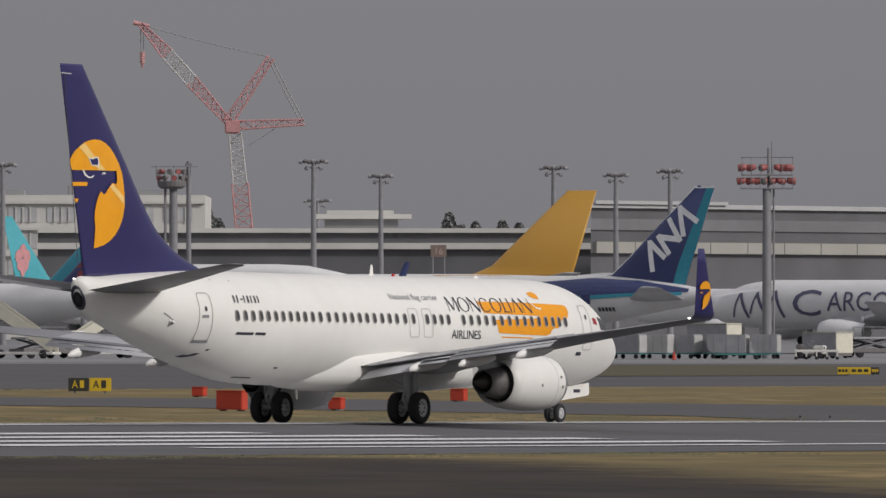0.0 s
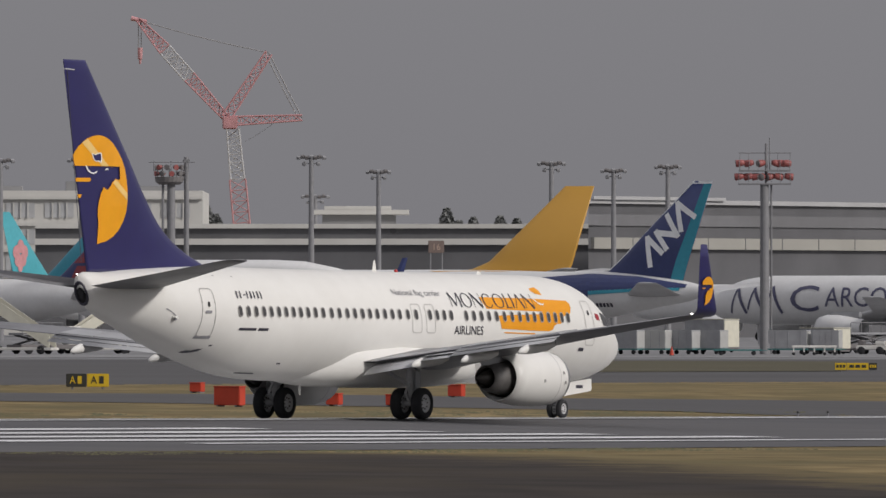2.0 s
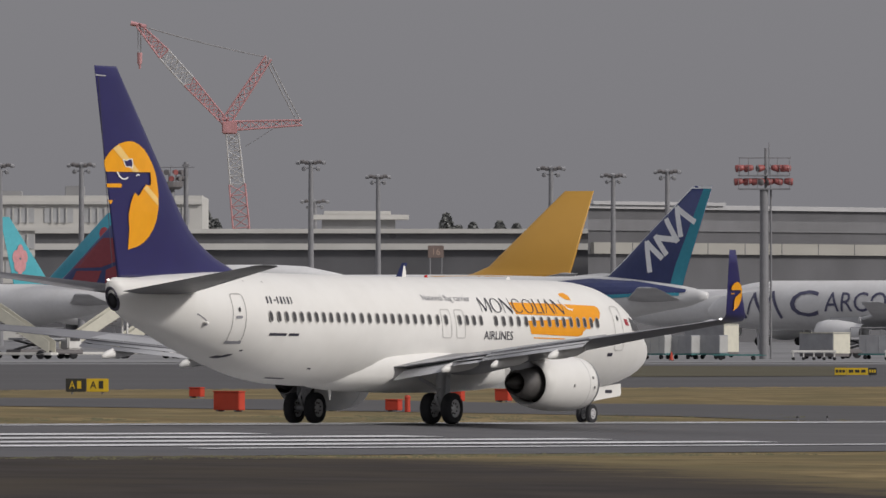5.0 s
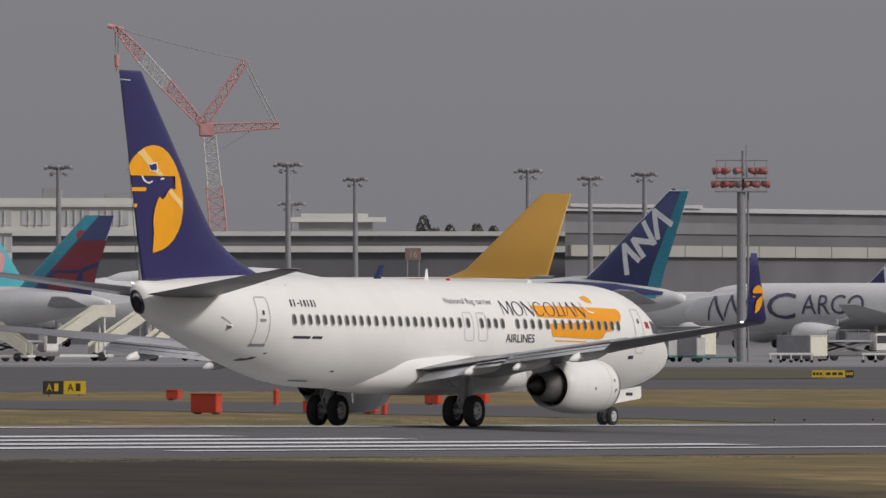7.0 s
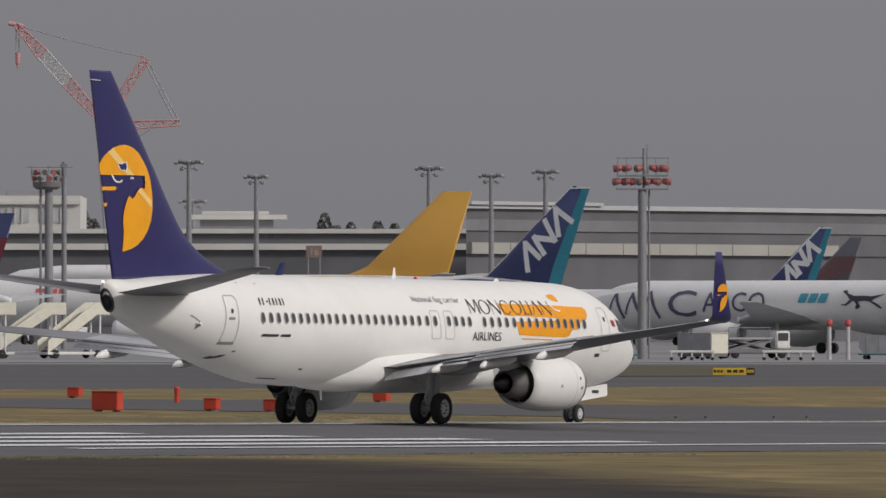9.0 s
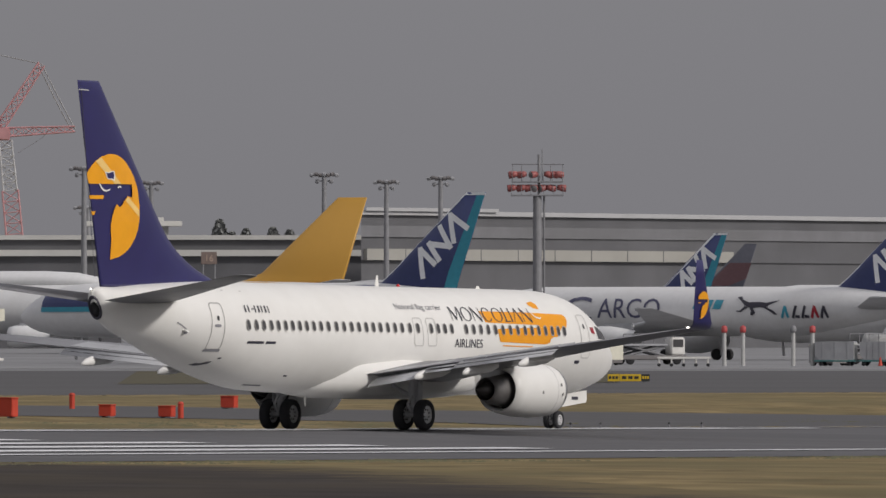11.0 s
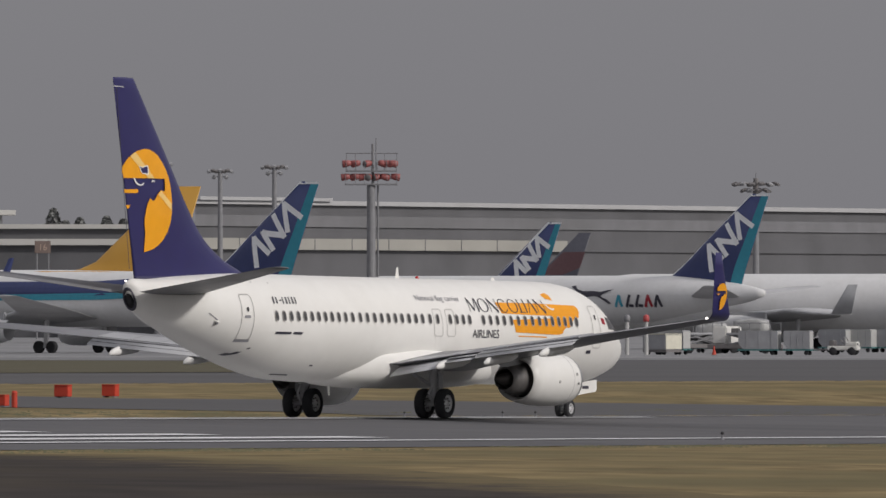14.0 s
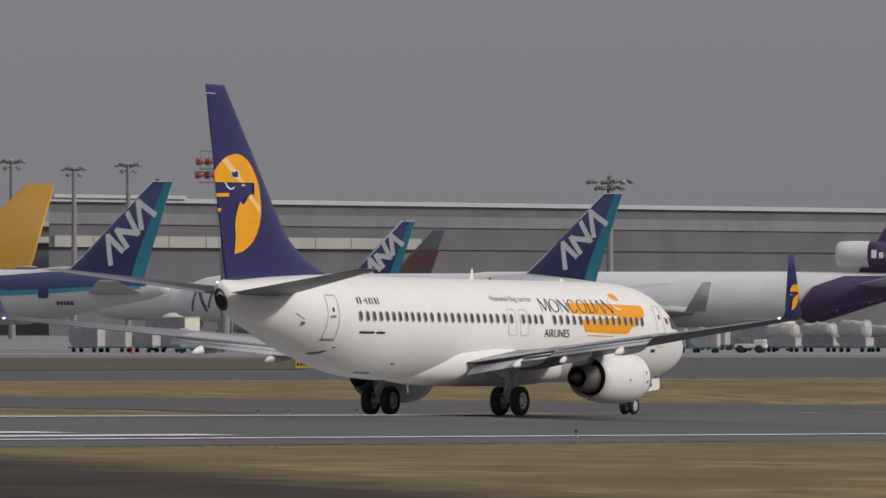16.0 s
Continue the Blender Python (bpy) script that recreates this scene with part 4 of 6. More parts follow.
    drape("belly_mark", [(-6.9, 1.92), (-6.65, 1.91), (-6.65, 1.96), (-6.9, 1.97)], fy, CHARCOAL, body)
    # pressure probe behind the rear door; grey marks on the hull paint its shadow
    drape("probe_shadow", [(-14.35, 3.80), (-14.28, 3.83), (-13.95, 3.68), (-13.75, 3.58), (-13.80, 3.55), (-14.05, 3.69)], fy, LETTERGREY, body, "", 0.012, 0.1)
    bm = bmesh.new()
    y_ = -fy(-13.8, 3.5)
    loft(bm, [[(-13.95, y_ + 0.02, 3.50), (-13.70, y_ + 0.02, 3.50), (-13.66, y_ + 0.02, 3.56), (-13.95, y_ + 0.02, 3.56)], [(-13.92, y_ - 0.16, 3.47), (-13.80, y_ - 0.16, 3.47), (-13.78, y_ - 0.16, 3.50), (-13.92, y_ - 0.16, 3.50)]])
    part("probe", bm, WHITE, body, "small white probe")
    drape("probe_foot", rounded(-13.84, -13.68, 3.40, 3.50, 0.04), fy, LETTERGREY, body, "", 0.014, 0.1)
    for x0, z0 in ((-10.9, 5.0), (-9.7, 4.98)):
        drape("vent", [(x0, z0), (x0 + 0.12, z0), (x0 + 0.12, z0 + 0.03), (x0, z0 + 0.03)], fy, GAP, body, "", 0.012, 0.2)
    # antennas and beacon on the crown
    for x, h, c in ((2.0, 0.42, 0.34), (9.5, 0.12, 0.5)):
        bm = bmesh.new()
        loft(bm, [[(x + c * a, 0.03 * b, 5.25) for a, b in ((1, 0), (0.5, 1), (0, 0), (0.5, -1))], [(x + 0.12 + c * 0.35 * a, 0.015 * b, 5.31 + h) for a, b in ((1, 0), (0.5, 1), (0, 0), (0.5, -1))]])
        part("antenna", bm, WHITE, body)
    bm = bmesh.new()
    bmesh.ops.create_uvsphere(bm, u_segments=14, v_segments=8, radius=0.075, matrix=pose(3.73, 0, 5.35))
    part("beacon", bm, REDLENS, body, "red beacon lamp on the roof", True)
    bm = bmesh.new()
    loft(bm, [[(-3.2 + 0.25 * a, 0.04 * b, 1.35) for a, b in ((1, 0), (0.5, 1), (0, 0), (0.5, -1))], [(-3.1 + 0.12 * a, 0.02 * b, 0.85) for a, b in ((1, 0), (0.5, 1), (0, 0), (0.5, -1))]])
    part("drain_mast", bm, WHITE, body)
    # winglet emblems and wing tip lights
    for ob in [o for o in plane.children if o.name.startswith("winglet")]:
        side = -1 if ob.data.vertices[0].co.y < 0 else 1
        for outline, mat in (([(-5.33, 4.84), (-5.30, 4.88), (-5.26, 4.92), (-5.19, 4.97), (-5.12, 5.00), (-5.04, 5.02), (-4.97, 5.03), (-4.89, 5.02), (-4.82, 5.00), (-4.73, 4.96), (-4.65, 4.90), (-4.59, 4.82), (-4.54, 4.75), (-4.63, 4.75), (-5.30, 4.74), (-5.32, 4.79)], GOLD), ([(-4.63, 4.75), (-4.54, 4.75), (-4.53, 4.70), (-4.51, 4.62), (-4.50, 4.55), (-4.50, 4.43), (-4.53, 4.32), (-4.57, 4.24), (-4.64, 4.16), (-4.72, 4.10), (-4.81, 4.06), (-4.89, 4.04), (-4.95, 4.03), (-4.93, 4.08), (-4.92, 4.14), (-4.94, 4.23), (-4.96, 4.30), (-4.96, 4.37), (-4.94, 4.44), (-4.91, 4.50), (-4.87, 4.56), (-4.82, 4.53), (-4.79, 4.55), (-4.75, 4.60), (-4.70, 4.64), (-4.65, 4.63), (-4.62, 4.61), (-4.61, 4.64), (-4.62, 4.67), (-4.60, 4.68), (-4.59, 4.70), (-4.62, 4.72)], GOLD), ([(-5.29, 4.63), (-5.08, 4.64), (-5.07, 4.62), (-5.08, 4.60), (-5.28, 4.60)], GOLD)):
            bm = bmesh.new()
            bm.faces.new([bm.verts.new((x, side * (17.508 + 0.38 * (z - 4.02) / 2.13 + 0.075), z)) for x, z in outline])
            part("winglet_emblem", bm, mat, ob)
        bm = bmesh.new()
        box(bm, (-4.93, side * 17.05 - 0.05, 3.69), (-4.83, side * 17.05 + 0.05, 3.76), 0.02)
        part("position_light", bm, TIPLIGHT, ob, "lit white position light")


def words(text, x, z, size, length, depth, mat, parent, side=-1, lift=0.02, name="lettering", tall=0.0):
    """Letters from the built-in font, pressed onto a side; length sets their run, tall the capitals' height."""
    cu = bpy.data.curves.new("lettering", "FONT")
    cu.body, cu.size = text, size
    cu.resolution_u = 3
    tmp = bpy.data.objects.new("lettering_tmp", cu)
    scene.collection.objects.link(tmp)
    me = bpy.data.meshes.new_from_object(tmp.evaluated_get(bpy.context.evaluated_depsgraph_get()))
    bpy.data.objects.remove(tmp)
    bm = bmesh.new()
    bm.from_mesh(me)
    wide = max(v.co.x for v in bm.verts)
    up = tall / max(v.co.y for v in bm.verts) if tall else 1.0
    for v in bm.verts:
        v.co = Vector((x + v.co.x * length / wide, 0, z + v.co.y * up)) if side < 0 else Vector((x - v.co.x * length / wide, 0, z + v.co.y * up))
    return press(name, bm, depth, mat, parent, "", lift, 0.25, side)


paint_airliner()


# ---- livery of the parked aircraft ----
def half_width(tab):
    def f(x, z):
        zc, hw, hh = interp(tab, min(max(x, tab[0][0]), tab[-1][0]))
        k = min(abs((z - zc) / hh), 0.999)
        return hw * math.sqrt(1 - k * k)
    return f


def fin_half(fin):
    tab = [(z, le, te) for z, le, te in fin]

    def f(x, z):
        le, te = interp(tab, z)
        c = le - te
        u = min(max((le - x) / c, 0.0), 1.0)
        return max(0.0, 0.45 * c * (0.2969 * math.sqrt(u) - 0.126 * u - 0.3516 * u * u + 0.2843 * u**3 - 0.1036 * u**4))
    return f


STROKES = (((6.9, 8.06), (7.28, 10.65)), ((7.2, 10.6), (5.61, 9.27)), ((6.26, 11.18), (5.12, 9.63)), ((6.1, 11.1), (4.0, 10.9)), ((5.07, 12.72), (3.88, 10.82)), ((3.5, 11.31), (3.91, 13.83)), ((3.85, 13.78), (2.04, 12.59)))


def stroke(a, b, w):
    a, b = Vector(a), Vector(b)
    d = (b - a).normalized()
    n = Vector((-d.y, d.x)) * w / 2
    a, b = a - d * w * 0.3, b + d * w * 0.3
    return [tuple(a + n), tuple(b + n), tuple(b - n), tuple(a - n)]


def navy_tail(jet, fin, marks=True, edge=0.22, bold=0.55):
    top, body, finob, tab = jet
    fy = fin_half(fin)
    # teal trailing stripe, pale leading edge, plain white strokes; the side that the viewer sees
    te = [(z, t) for z, l, t in fin]
    drape("teal_stripe", [(t + 1.35 * (0.62 if z > 15 else 1), z) for z, t in te] + [(t + 0.02, z) for z, t in te[::-1]], fy, TEAL, finob, "teal stripe along the trailing edge", 0.03, 1.2, 1)
    drape("leading_edge", [(l - 0.02, z) for z, l, t in fin[2:]] + [(l - edge, z) for z, l, t in fin[2:][::-1]], fy, LETTER, finob, "bare pale leading edge", 0.03, 1.2, 1)
    drape("fin_tip", [(fin[-1][1], 15.6), (fin[-1][1], 15.84), (0.02, 15.84), (0.05, 15.6)], fy, LETTER, finob, "white fin tip", 0.04, 1.2, 1)
    if marks:
        for a, b in STROKES:
            drape("fin_stroke", stroke(a, b, bold), fy, LETTER, finob, "white painted stroke", 0.05, 0.8, 1)


JETFIN = ((5.9, 13.4, 3.65), (6.6, 13.4, 3.4), (7.6, 11.9, 3.1), (8.6, 10.6, 2.75), (15.85, 2.2, 0.0))
for jet, edge_, bold_ in ((a1, 0.22, 0.54), (a2, 0.5, 0.68), (a3, 0.22, 0.54)):
    navy_tail(jet, JETFIN, True, edge_, bold_)
f1 = half_width(a1[3])
drape("navy_band", [(2.6, 6.05), (7, 6.0), (14, 5.7), (24, 5.35), (50, 5.3), (50, 6.6), (24, 6.7), (17, 7.1), (13, 7.36), (8, 7.1), (4, 6.55), (2.6, 6.35)], f1, PNAVY, a1[1], "navy band along the side", 0.07, 0.5, 1)
drape("teal_band", [(3.2, 5.75), (8, 5.65), (14, 5.3), (24, 4.95), (50, 4.85), (50, 5.29), (24, 5.34), (14, 5.69), (7, 5.99), (3.2, 6.04)], f1, TEAL, a1[1], "teal band below the navy one", 0.07, 0.5, 1)
frame_patch_side = rounded(12.6, 13.7, 4.9, 6.7, 0.2)
drape("rear_door", frame_patch_side, f1, PNAVY, a1[1], "rear cabin door", 0.085, 0.5, 1)
for i in range(5):
    drape("marking_bar", rounded(10.2 + i * 0.36, 10.45 + i * 0.36, 4.25, 4.62, 0.03), f1, CHARCOAL, a1[1], "", 0.03, 1.0, 1)
f3 = half_width(a3[3])
# Indigo lettering lightened towards grey; the haze sits in the colour.
INDIGO = material("hazed_indigo_letter_paint", (0.085, 0.085, 0.15), 0.5, vary=0.05)
for x0, w, kind, hi in ((51.6, 2.0, 2, 6.35), (49.3, 1.9, 1, 6.2), (47.0, 2.0, 2, 6.35)):
    lo = 3.75 if hi > 6.3 else 4.1
    drape("name_stroke", stroke((x0 + w / 2, lo), (x0 + 0.1, hi), 0.22), f3, INDIGO, a3[1], "", 0.06, 0.5, 1)
    drape("name_stroke", stroke((x0 + 0.1, hi), (x0 - w / 2, lo), 0.36), f3, INDIGO, a3[1], "", 0.06, 0.5, 1)
    if kind == 1:
        drape("name_stroke", stroke((x0 - w / 2, lo), (x0 - w / 2, hi), 0.28), f3, INDIGO, a3[1], "", 0.066, 0.5, 1)
words("C", 45.0, 3.85, 3, 3.8, f3, INDIGO, a3[1], 1, 0.06, tall=2.7)
words("ARGO", 40.4, 4.35, 3, 7.9, f3, INDIGO, a3[1], 1, 0.06, tall=2.0)
for i in range(3):
    drape("teal_mark", [(28.4 - i * 1.25, 5.25), (27.4 - i * 1.25, 5.25), (27.1 - i * 1.25, 6.2), (28.1 - i * 1.25, 6.2)], f3, TEAL, a3[1], "teal block mark", 0.06, 0.5, 1)
for outline in ([(23.0, 6.45), (22.5, 6.55), (22.2, 6.2), (21.4, 5.95), (20.2, 5.98), (19.2, 5.9), (18.4, 6.05), (17.6, 6.15), (18.4, 5.85), (18.9, 5.65), (19.2, 5.35), (20.0, 5.45), (21.2, 5.35), (21.9, 5.6), (22.3, 6.0)], [(21.9, 5.55), (21.5, 5.45), (22.3, 4.95), (22.9, 5.0), (22.9, 5.1), (22.4, 5.1)], [(21.3, 5.42), (20.9, 5.42), (20.5, 4.85), (20.9, 4.6), (21.2, 4.65), (20.9, 4.9)], [(19.6, 5.45), (19.1, 5.4), (18.3, 5.1), (17.8, 4.7), (18.1, 4.65), (18.7, 5.0)]):
    drape("animal_mark", outline, f3, CHARCOAL, a3[1], "black running animal shape", 0.06, 0.5, 1)
for k, (x0, m_) in enumerate(((16.9, TEAL), (15.6, CHARCOAL), (14.5, CHARCOAL), (13.4, DRED), (12.3, CHARCOAL))):
    drape("name_stroke", stroke((x0 + 0.3, 4.4), (x0, 5.5), 0.3), f3, m_, a3[1], "", 0.06, 0.5, 1)
    drape("name_stroke", stroke((x0 - 0.4, 4.45), (x0 - 0.05, 4.5 if k in (1, 2) else 5.4), 0.3), f3, m_, a3[1], "", 0.066, 0.5, 1)
DULLRED = material("dull_red_tail_paint", (0.25, 0.045, 0.06), 0.5, vary=0.06)
# Red of the farthest tail, greyed in colour to stand for haze.
MAROON = material("hazed_maroon_paint", (0.16, 0.082, 0.09), 0.5, vary=0.05)
# tail of the red and dark blue jet
fd = fin_half(JETFIN)
drape("red_panel", [(4.9, 13.0), (1.0, 13.0), (2.0, 10.6), (5.0, 9.6), (9.2, 9.5)], fd, DULLRED, de[2], "dark red painted panel", 0.03, 1.0, 1)
drape("red_panel", [(8.6, 9.2), (5.0, 9.2), (6.0, 7.2), (9.6, 7.4)], fd, DULLRED, de[2], "dark red painted panel", 0.03, 1.0, 1)
drape("red_panel", [(4.4, 9.3), (2.4, 10.0), (3.0, 7.2), (4.6, 7.2)], fd, DULLRED, de[2], "dark red painted panel", 0.03, 1.0, 1)
BLOSSOM = material("pale_pink_emblem_paint", (0.55, 0.26, 0.27), 0.5)
PINK = material("pink_emblem_paint", (0.55, 0.10, 0.12), 0.5)
for cx, cz, r in ((4.4, 11.6, 0.75), (3.5, 10.9, 0.75), (5.3, 10.9, 0.75), (3.9, 9.9, 0.75), (4.9, 9.9, 0.75), (4.4, 8.9, 0.45)):
    drape("emblem", [(cx + r * math.cos(i * math.pi / 6), cz + 1.15 * r * math.sin(i * math.pi / 6)) for i in range(12)], fd, BLOSSOM, k2[2], "pink blossom petal", 0.04 + 0.004 * (cx % 0.7), 1.0, -1)
drape("emblem", [(2.6 + 0.7 * math.cos(i * math.pi / 6), 13.4 + 0.8 * math.sin(i * math.pi / 6)) for i in range(12)], fd, PINK, ko[2], "red round emblem", 0.04, 1.0, 1)
drape("red_panel", [(4.9, 13.0), (1.0, 13.0), (2.0, 10.6), (5.0, 9.6), (9.2, 9.5)], fd, MAROON, d2[2], "dark red painted panel", 0.03, 1.0, 1)
# trijet: purple rear body, tail engine and upturned wing tips
fm = half_width(md[3])
drape("purple_rear", [(1.0, 6.9), (1.0, 6.2), (10, 3.4), (14, 2.2), (15, 3.6), (13, 6.2), (10, 7.3), (5, 7.3)], fm, PURPLE, md[1], "deep purple rear body", 0.14, 0.3, 1)
bm = bmesh.new()
lathe(bm, [(6.6, 1.36), (8.6, 1.38), (9.7, 1.33), (10.05, 1.2), (10.08, 1.1), (9.7, 1.0), (7.5, 1.0)], 28, pose(1.0, 0, 9.5))
part("tail_engine", bm, PWHITE, md[0], "white intake of the tail engine", True)
bm = bmesh.new()
lathe(bm, [(-2.4, 0.7), (-1.0, 1.0), (2.0, 1.3), (5.0, 1.37), (6.59, 1.36)], 28, pose(1.0, 0, 9.5), caps=True)
part("engine_fairing", bm, PURPLE, md[0], "purple fairing round the tail engine", True)
for i, (h, w) in enumerate(((0.85, 0.55), (0.6, 0.5), (0.6, 0.5))):
    drape("name_block", rounded(6.6 - i * 0.75, 6.6 + w - i * 0.75, 9.1, 9.1 + h, 0.05), lambda x, z: 1.38, LETTER, md[0], "white painted block", 0.02, 1.0, 1)
bm = bmesh.new()
surface(bm, [(57 * 0.53 - 16.5 * 0.62, 25.0, 3.65, 2.2, 0.08, 80), (57 * 0.53 - 16.5 * 0.62 - 2.0, 25.6, 6.6, 1.0, 0.08, 80)])
part("winglet", bm, WINGGREY, md[0], "grey upturned winglet", True)
m_ = ye[0].matrix_world.inverted()
tipx, tipy = spot(-80, 1660)
bm = bmesh.new()
loft(bm, [[m_ @ Vector((tipx + a, tipy + b, z)) for a, b in ((k, 0), (0.4 + k, -0.1), (0.95 + 0.6 * k, 0), (0.4 + k, 0.1))] for z, k in ((8.4, 0.0), (9.4, 0.45), (10.3, 0.85))])
part("winglet", bm, PNAVY, ye[0], "dark blue winglet")
bm = bmesh.new()
rings = []
for x, w, low, high in ((31.5, 0.5, 8.4, 8.9), (34.0, 1.3, 8.0, 9.45), (37.0, 1.75, 7.8, 10.05), (41.0, 1.9, 7.8, 10.25), (52.0, 1.9, 7.8, 10.25), (58.0, 1.6, 7.4, 9.6), (62.5, 0.9, 6.6, 8.0)):
    rings.append([(x, w * math.sin(2 * math.pi * i / 20), low + (high - low) * (0.5 + 0.5 * math.cos(2 * math.pi * i / 20))) for i in range(20)])
loft(bm, rings)
part("upper_deck", bm, PWHITE, ye[0], "white raised upper deck", True)
fye = half_width(ye[3])
for i in range(5):
    drape("name_block", rounded(51.6 + i * 0.75, 52.15 + i * 0.75, 6.7, 7.3, 0.05), fye, PINK, ye[1], "small faded red painted block", 0.05, 0.5, 1)
# yellow collar under the freighter's fin
fyel = half_width(ye[3])
for side in (-1, 1):
    drape("yellow_collar", [(0.8, 8.0), (3, 7.3), (8, 7.6), (16, 8.3), (21, 8.85), (14, 8.88), (6, 8.6), (2, 8.5)], fyel, YELLOW, ye[1], "yellow paint round the rear body", 0.04, 1.0, side)

# ---- ground markings ----
for o in (13.0, 17.6, 22.2, 26.6):
    sheet("threshold_stripe", steps(-66, -14 - 0.8 * (30 - o), 6), [o - 0.95, o + 0.95], LINE, 0.045, "worn white painted stripe", "", runway)
for o in (-26.6, -22.2, -17.6, -13.0, -8.4):
    sheet("threshold_stripe", steps(-66, 50, 8), [o - 1.35, o + 1.35], LINE, 0.045, "worn white painted stripe", "", runway)
sheet("edge_line", steps(-60, 300, 10), [30.2, 31.2], LINE, 0.045, "white runway edge line", "", runway)
sheet("edge_line", steps(-200, 300, 10), [-30.4, -29.5], LINE, 0.045, "white runway edge line", "", runway)
sheet("centre_line", steps(-66, 52, 10), [0.6, 1.5], LINE, 0.045, "worn white painted line", "", runway)
for s0 in (70, 110):
    sheet("centre_line", steps(s0, s0 + 22, 10), [-6.5, -5.6], LINE, 0.045, "worn white painted line", "", runway)

for o, s1 in ((-12.0, 84), (-8.2, 72), (-4.6, 60), (-1.0, 48)):
    sheet("worn_paint", steps(-66, s1, 6), [o - 1.5, o + 1.5], WORN, 0.052, "almost worn-off pale paint", "", runway)

# ---- lights, boxes and signs in the grass ----
BOXRED = material("faded_red_box_paint", (0.52, 0.05, 0.022), 0.55, vary=0.1, stain=(0.40, 0.05, 0.03), stain_scale=1.0)
SIGNYEL = material("sign_yellow", (0.62, 0.42, 0.02), 0.5, vary=0.06)
SIGNBLK = material("sign_black", (0.03, 0.03, 0.025), 0.5, vary=0.06)
STEEL = material("galvanised_steel", (0.20, 0.20, 0.21), 0.55, metal=0.2, vary=0.1)


def ground_at(x, y):
    q = Vector((x, y)) - START
    return height(q.dot(ALONG), q.dot(ACROSS))


def marker_box(x, y, w, d, h, turn, label):
    top = new("marker_box")
    tagged(top, label, "box", "red boxes in the grass")
    top.matrix_world = pose(x, y, ground_at(x, y), 0, 0, turn)
    bm = bmesh.new()
    box(bm, (-w / 2, -d / 2, 0.06), (w / 2, d / 2, h), 0.03)
    part("body", bm, BOXRED, top)
    bm = bmesh.new()
    box(bm, (-w / 2 - 0.02, -d / 2 - 0.02, h - 0.01), (w / 2 + 0.02, d / 2 + 0.02, h + 0.05), 0.02)
    part("lid", bm, BOXRED, top)
    for i in (-1, 1):
        bm = bmesh.new()
        box(bm, (i * w * 0.35 - 0.05, -d / 2, 0), (i * w * 0.35 + 0.05, d / 2, 0.07))
        part("foot", bm, STEEL, top)


marker_box(-9.05, 591, 1.5, 0.42, 0.84, -42, "large faded red equipment box in dry grass")
for x, y, w, h in ((-11.57, 655, 0.58, 0.46), (-4.61, 598, 0.58, 0.52), (-2.02, 599, 0.6, 0.5), (0.73, 632, 0.66, 0.56), (2.92, 636, 0.66, 0.56)):
    marker_box(x, y, w, 0.6, h, -20, "small orange-red equipment box in dry grass")
for x, y in ((-1.42, 598), (-6.41, 625)):
    top = new("marker_post")
    tagged(top, "slim orange-red marker post in dry grass", "post", "marker posts")
    top.location = (x, y, ground_at(x, y))
    bm = bmesh.new()
    tube(bm, (0, 0, 0), (0, 0, 0.64), 0.13)
    part("post", bm, BOXRED, top)
    bm = bmesh.new()
    tube(bm, (0, 0, 0.64), (0, 0, 0.74), 0.16, 0.09)
    part("cap", bm, BOXRED, top)


def taxi_sign(x, y, w, h, halves, label):
    top = new("taxiway_sign")
    tagged(top, label, "sign")
    top.location = (x, y, ground_at(x, y))
    for i in (-1, 1):
        bm = bmesh.new()
        tube(bm, (i * w * 0.35, 0.1, 0), (i * w * 0.35, 0.1, 0.2), 0.05)
        part("leg", bm, STEEL, top)
    x0 = -w / 2
    for share, mat, ink, text in halves:
        x1 = x0 + w * share
        bm = bmesh.new()
        box(bm, (x0 + 0.01, 0, 0.12), (x1 - 0.01, 0.22, h), 0.02)
        face = part("sign_panel", bm, mat, top, "yellow sign panel" if mat is SIGNYEL else "black sign panel")
        if text:
            words(text, x0 + 0.18 * (x1 - x0), 0.28, (h - 0.3) * 1.15, (x1 - x0) * 0.28, lambda a, b: 0.0, ink, face)
        for k in range(1 if text else 3):
            a = x0 + (x1 - x0) * (0.56 + 0.0 * k if text else 0.12 + 0.28 * k)
            bm = bmesh.new()
            box(bm, (a, -0.015, 0.28), (a + (x1 - x0) * 0.2, -0.003, h - 0.12))
            part("sign_bar", bm, ink, face)
        x0 = x1


taxi_sign(-17.58, 686, 2.15, 0.78, ((0.48, SIGNBLK, SIGNYEL, "A"), (0.52, SIGNYEL, SIGNBLK, "A")), "black and yellow taxiway sign on short legs in grass")
taxi_sign(735 / FOCAL * 880, 880, 2.7, 0.58, ((0.28, SIGNYEL, SIGNBLK, ""), (0.52, SIGNYEL, SIGNBLK, ""), (0.20, SIGNBLK, SIGNYEL, "")), "low yellow taxiway sign with black markings")


def edge_light(s, o, size=1.0):
    top = new("edge_light")
    tagged(top, "small grey runway edge light on a stem", "lamp", "runway edge lights")
    top.matrix_world = Matrix.Translation(plan(s, o, 0.02)) @ Matrix.Scale(size, 4)
    bm = bmesh.new()
    tube(bm, (0, 0, 0), (0, 0, 0.1), 0.12, 0.08)
    tube(bm, (0, 0, 0.1), (0, 0, 0.28), 0.05)
    part("stem", bm, STEEL, top)
    bm = bmesh.new()
    bmesh.ops.create_uvsphere(bm, u_segments=12, v_segments=8, radius=0.10, matrix=pose(0, 0, 0.34))
    part("lens", bm, GLASS, top, "", True)


edge_light(-1.3, 32.2, 0.7)
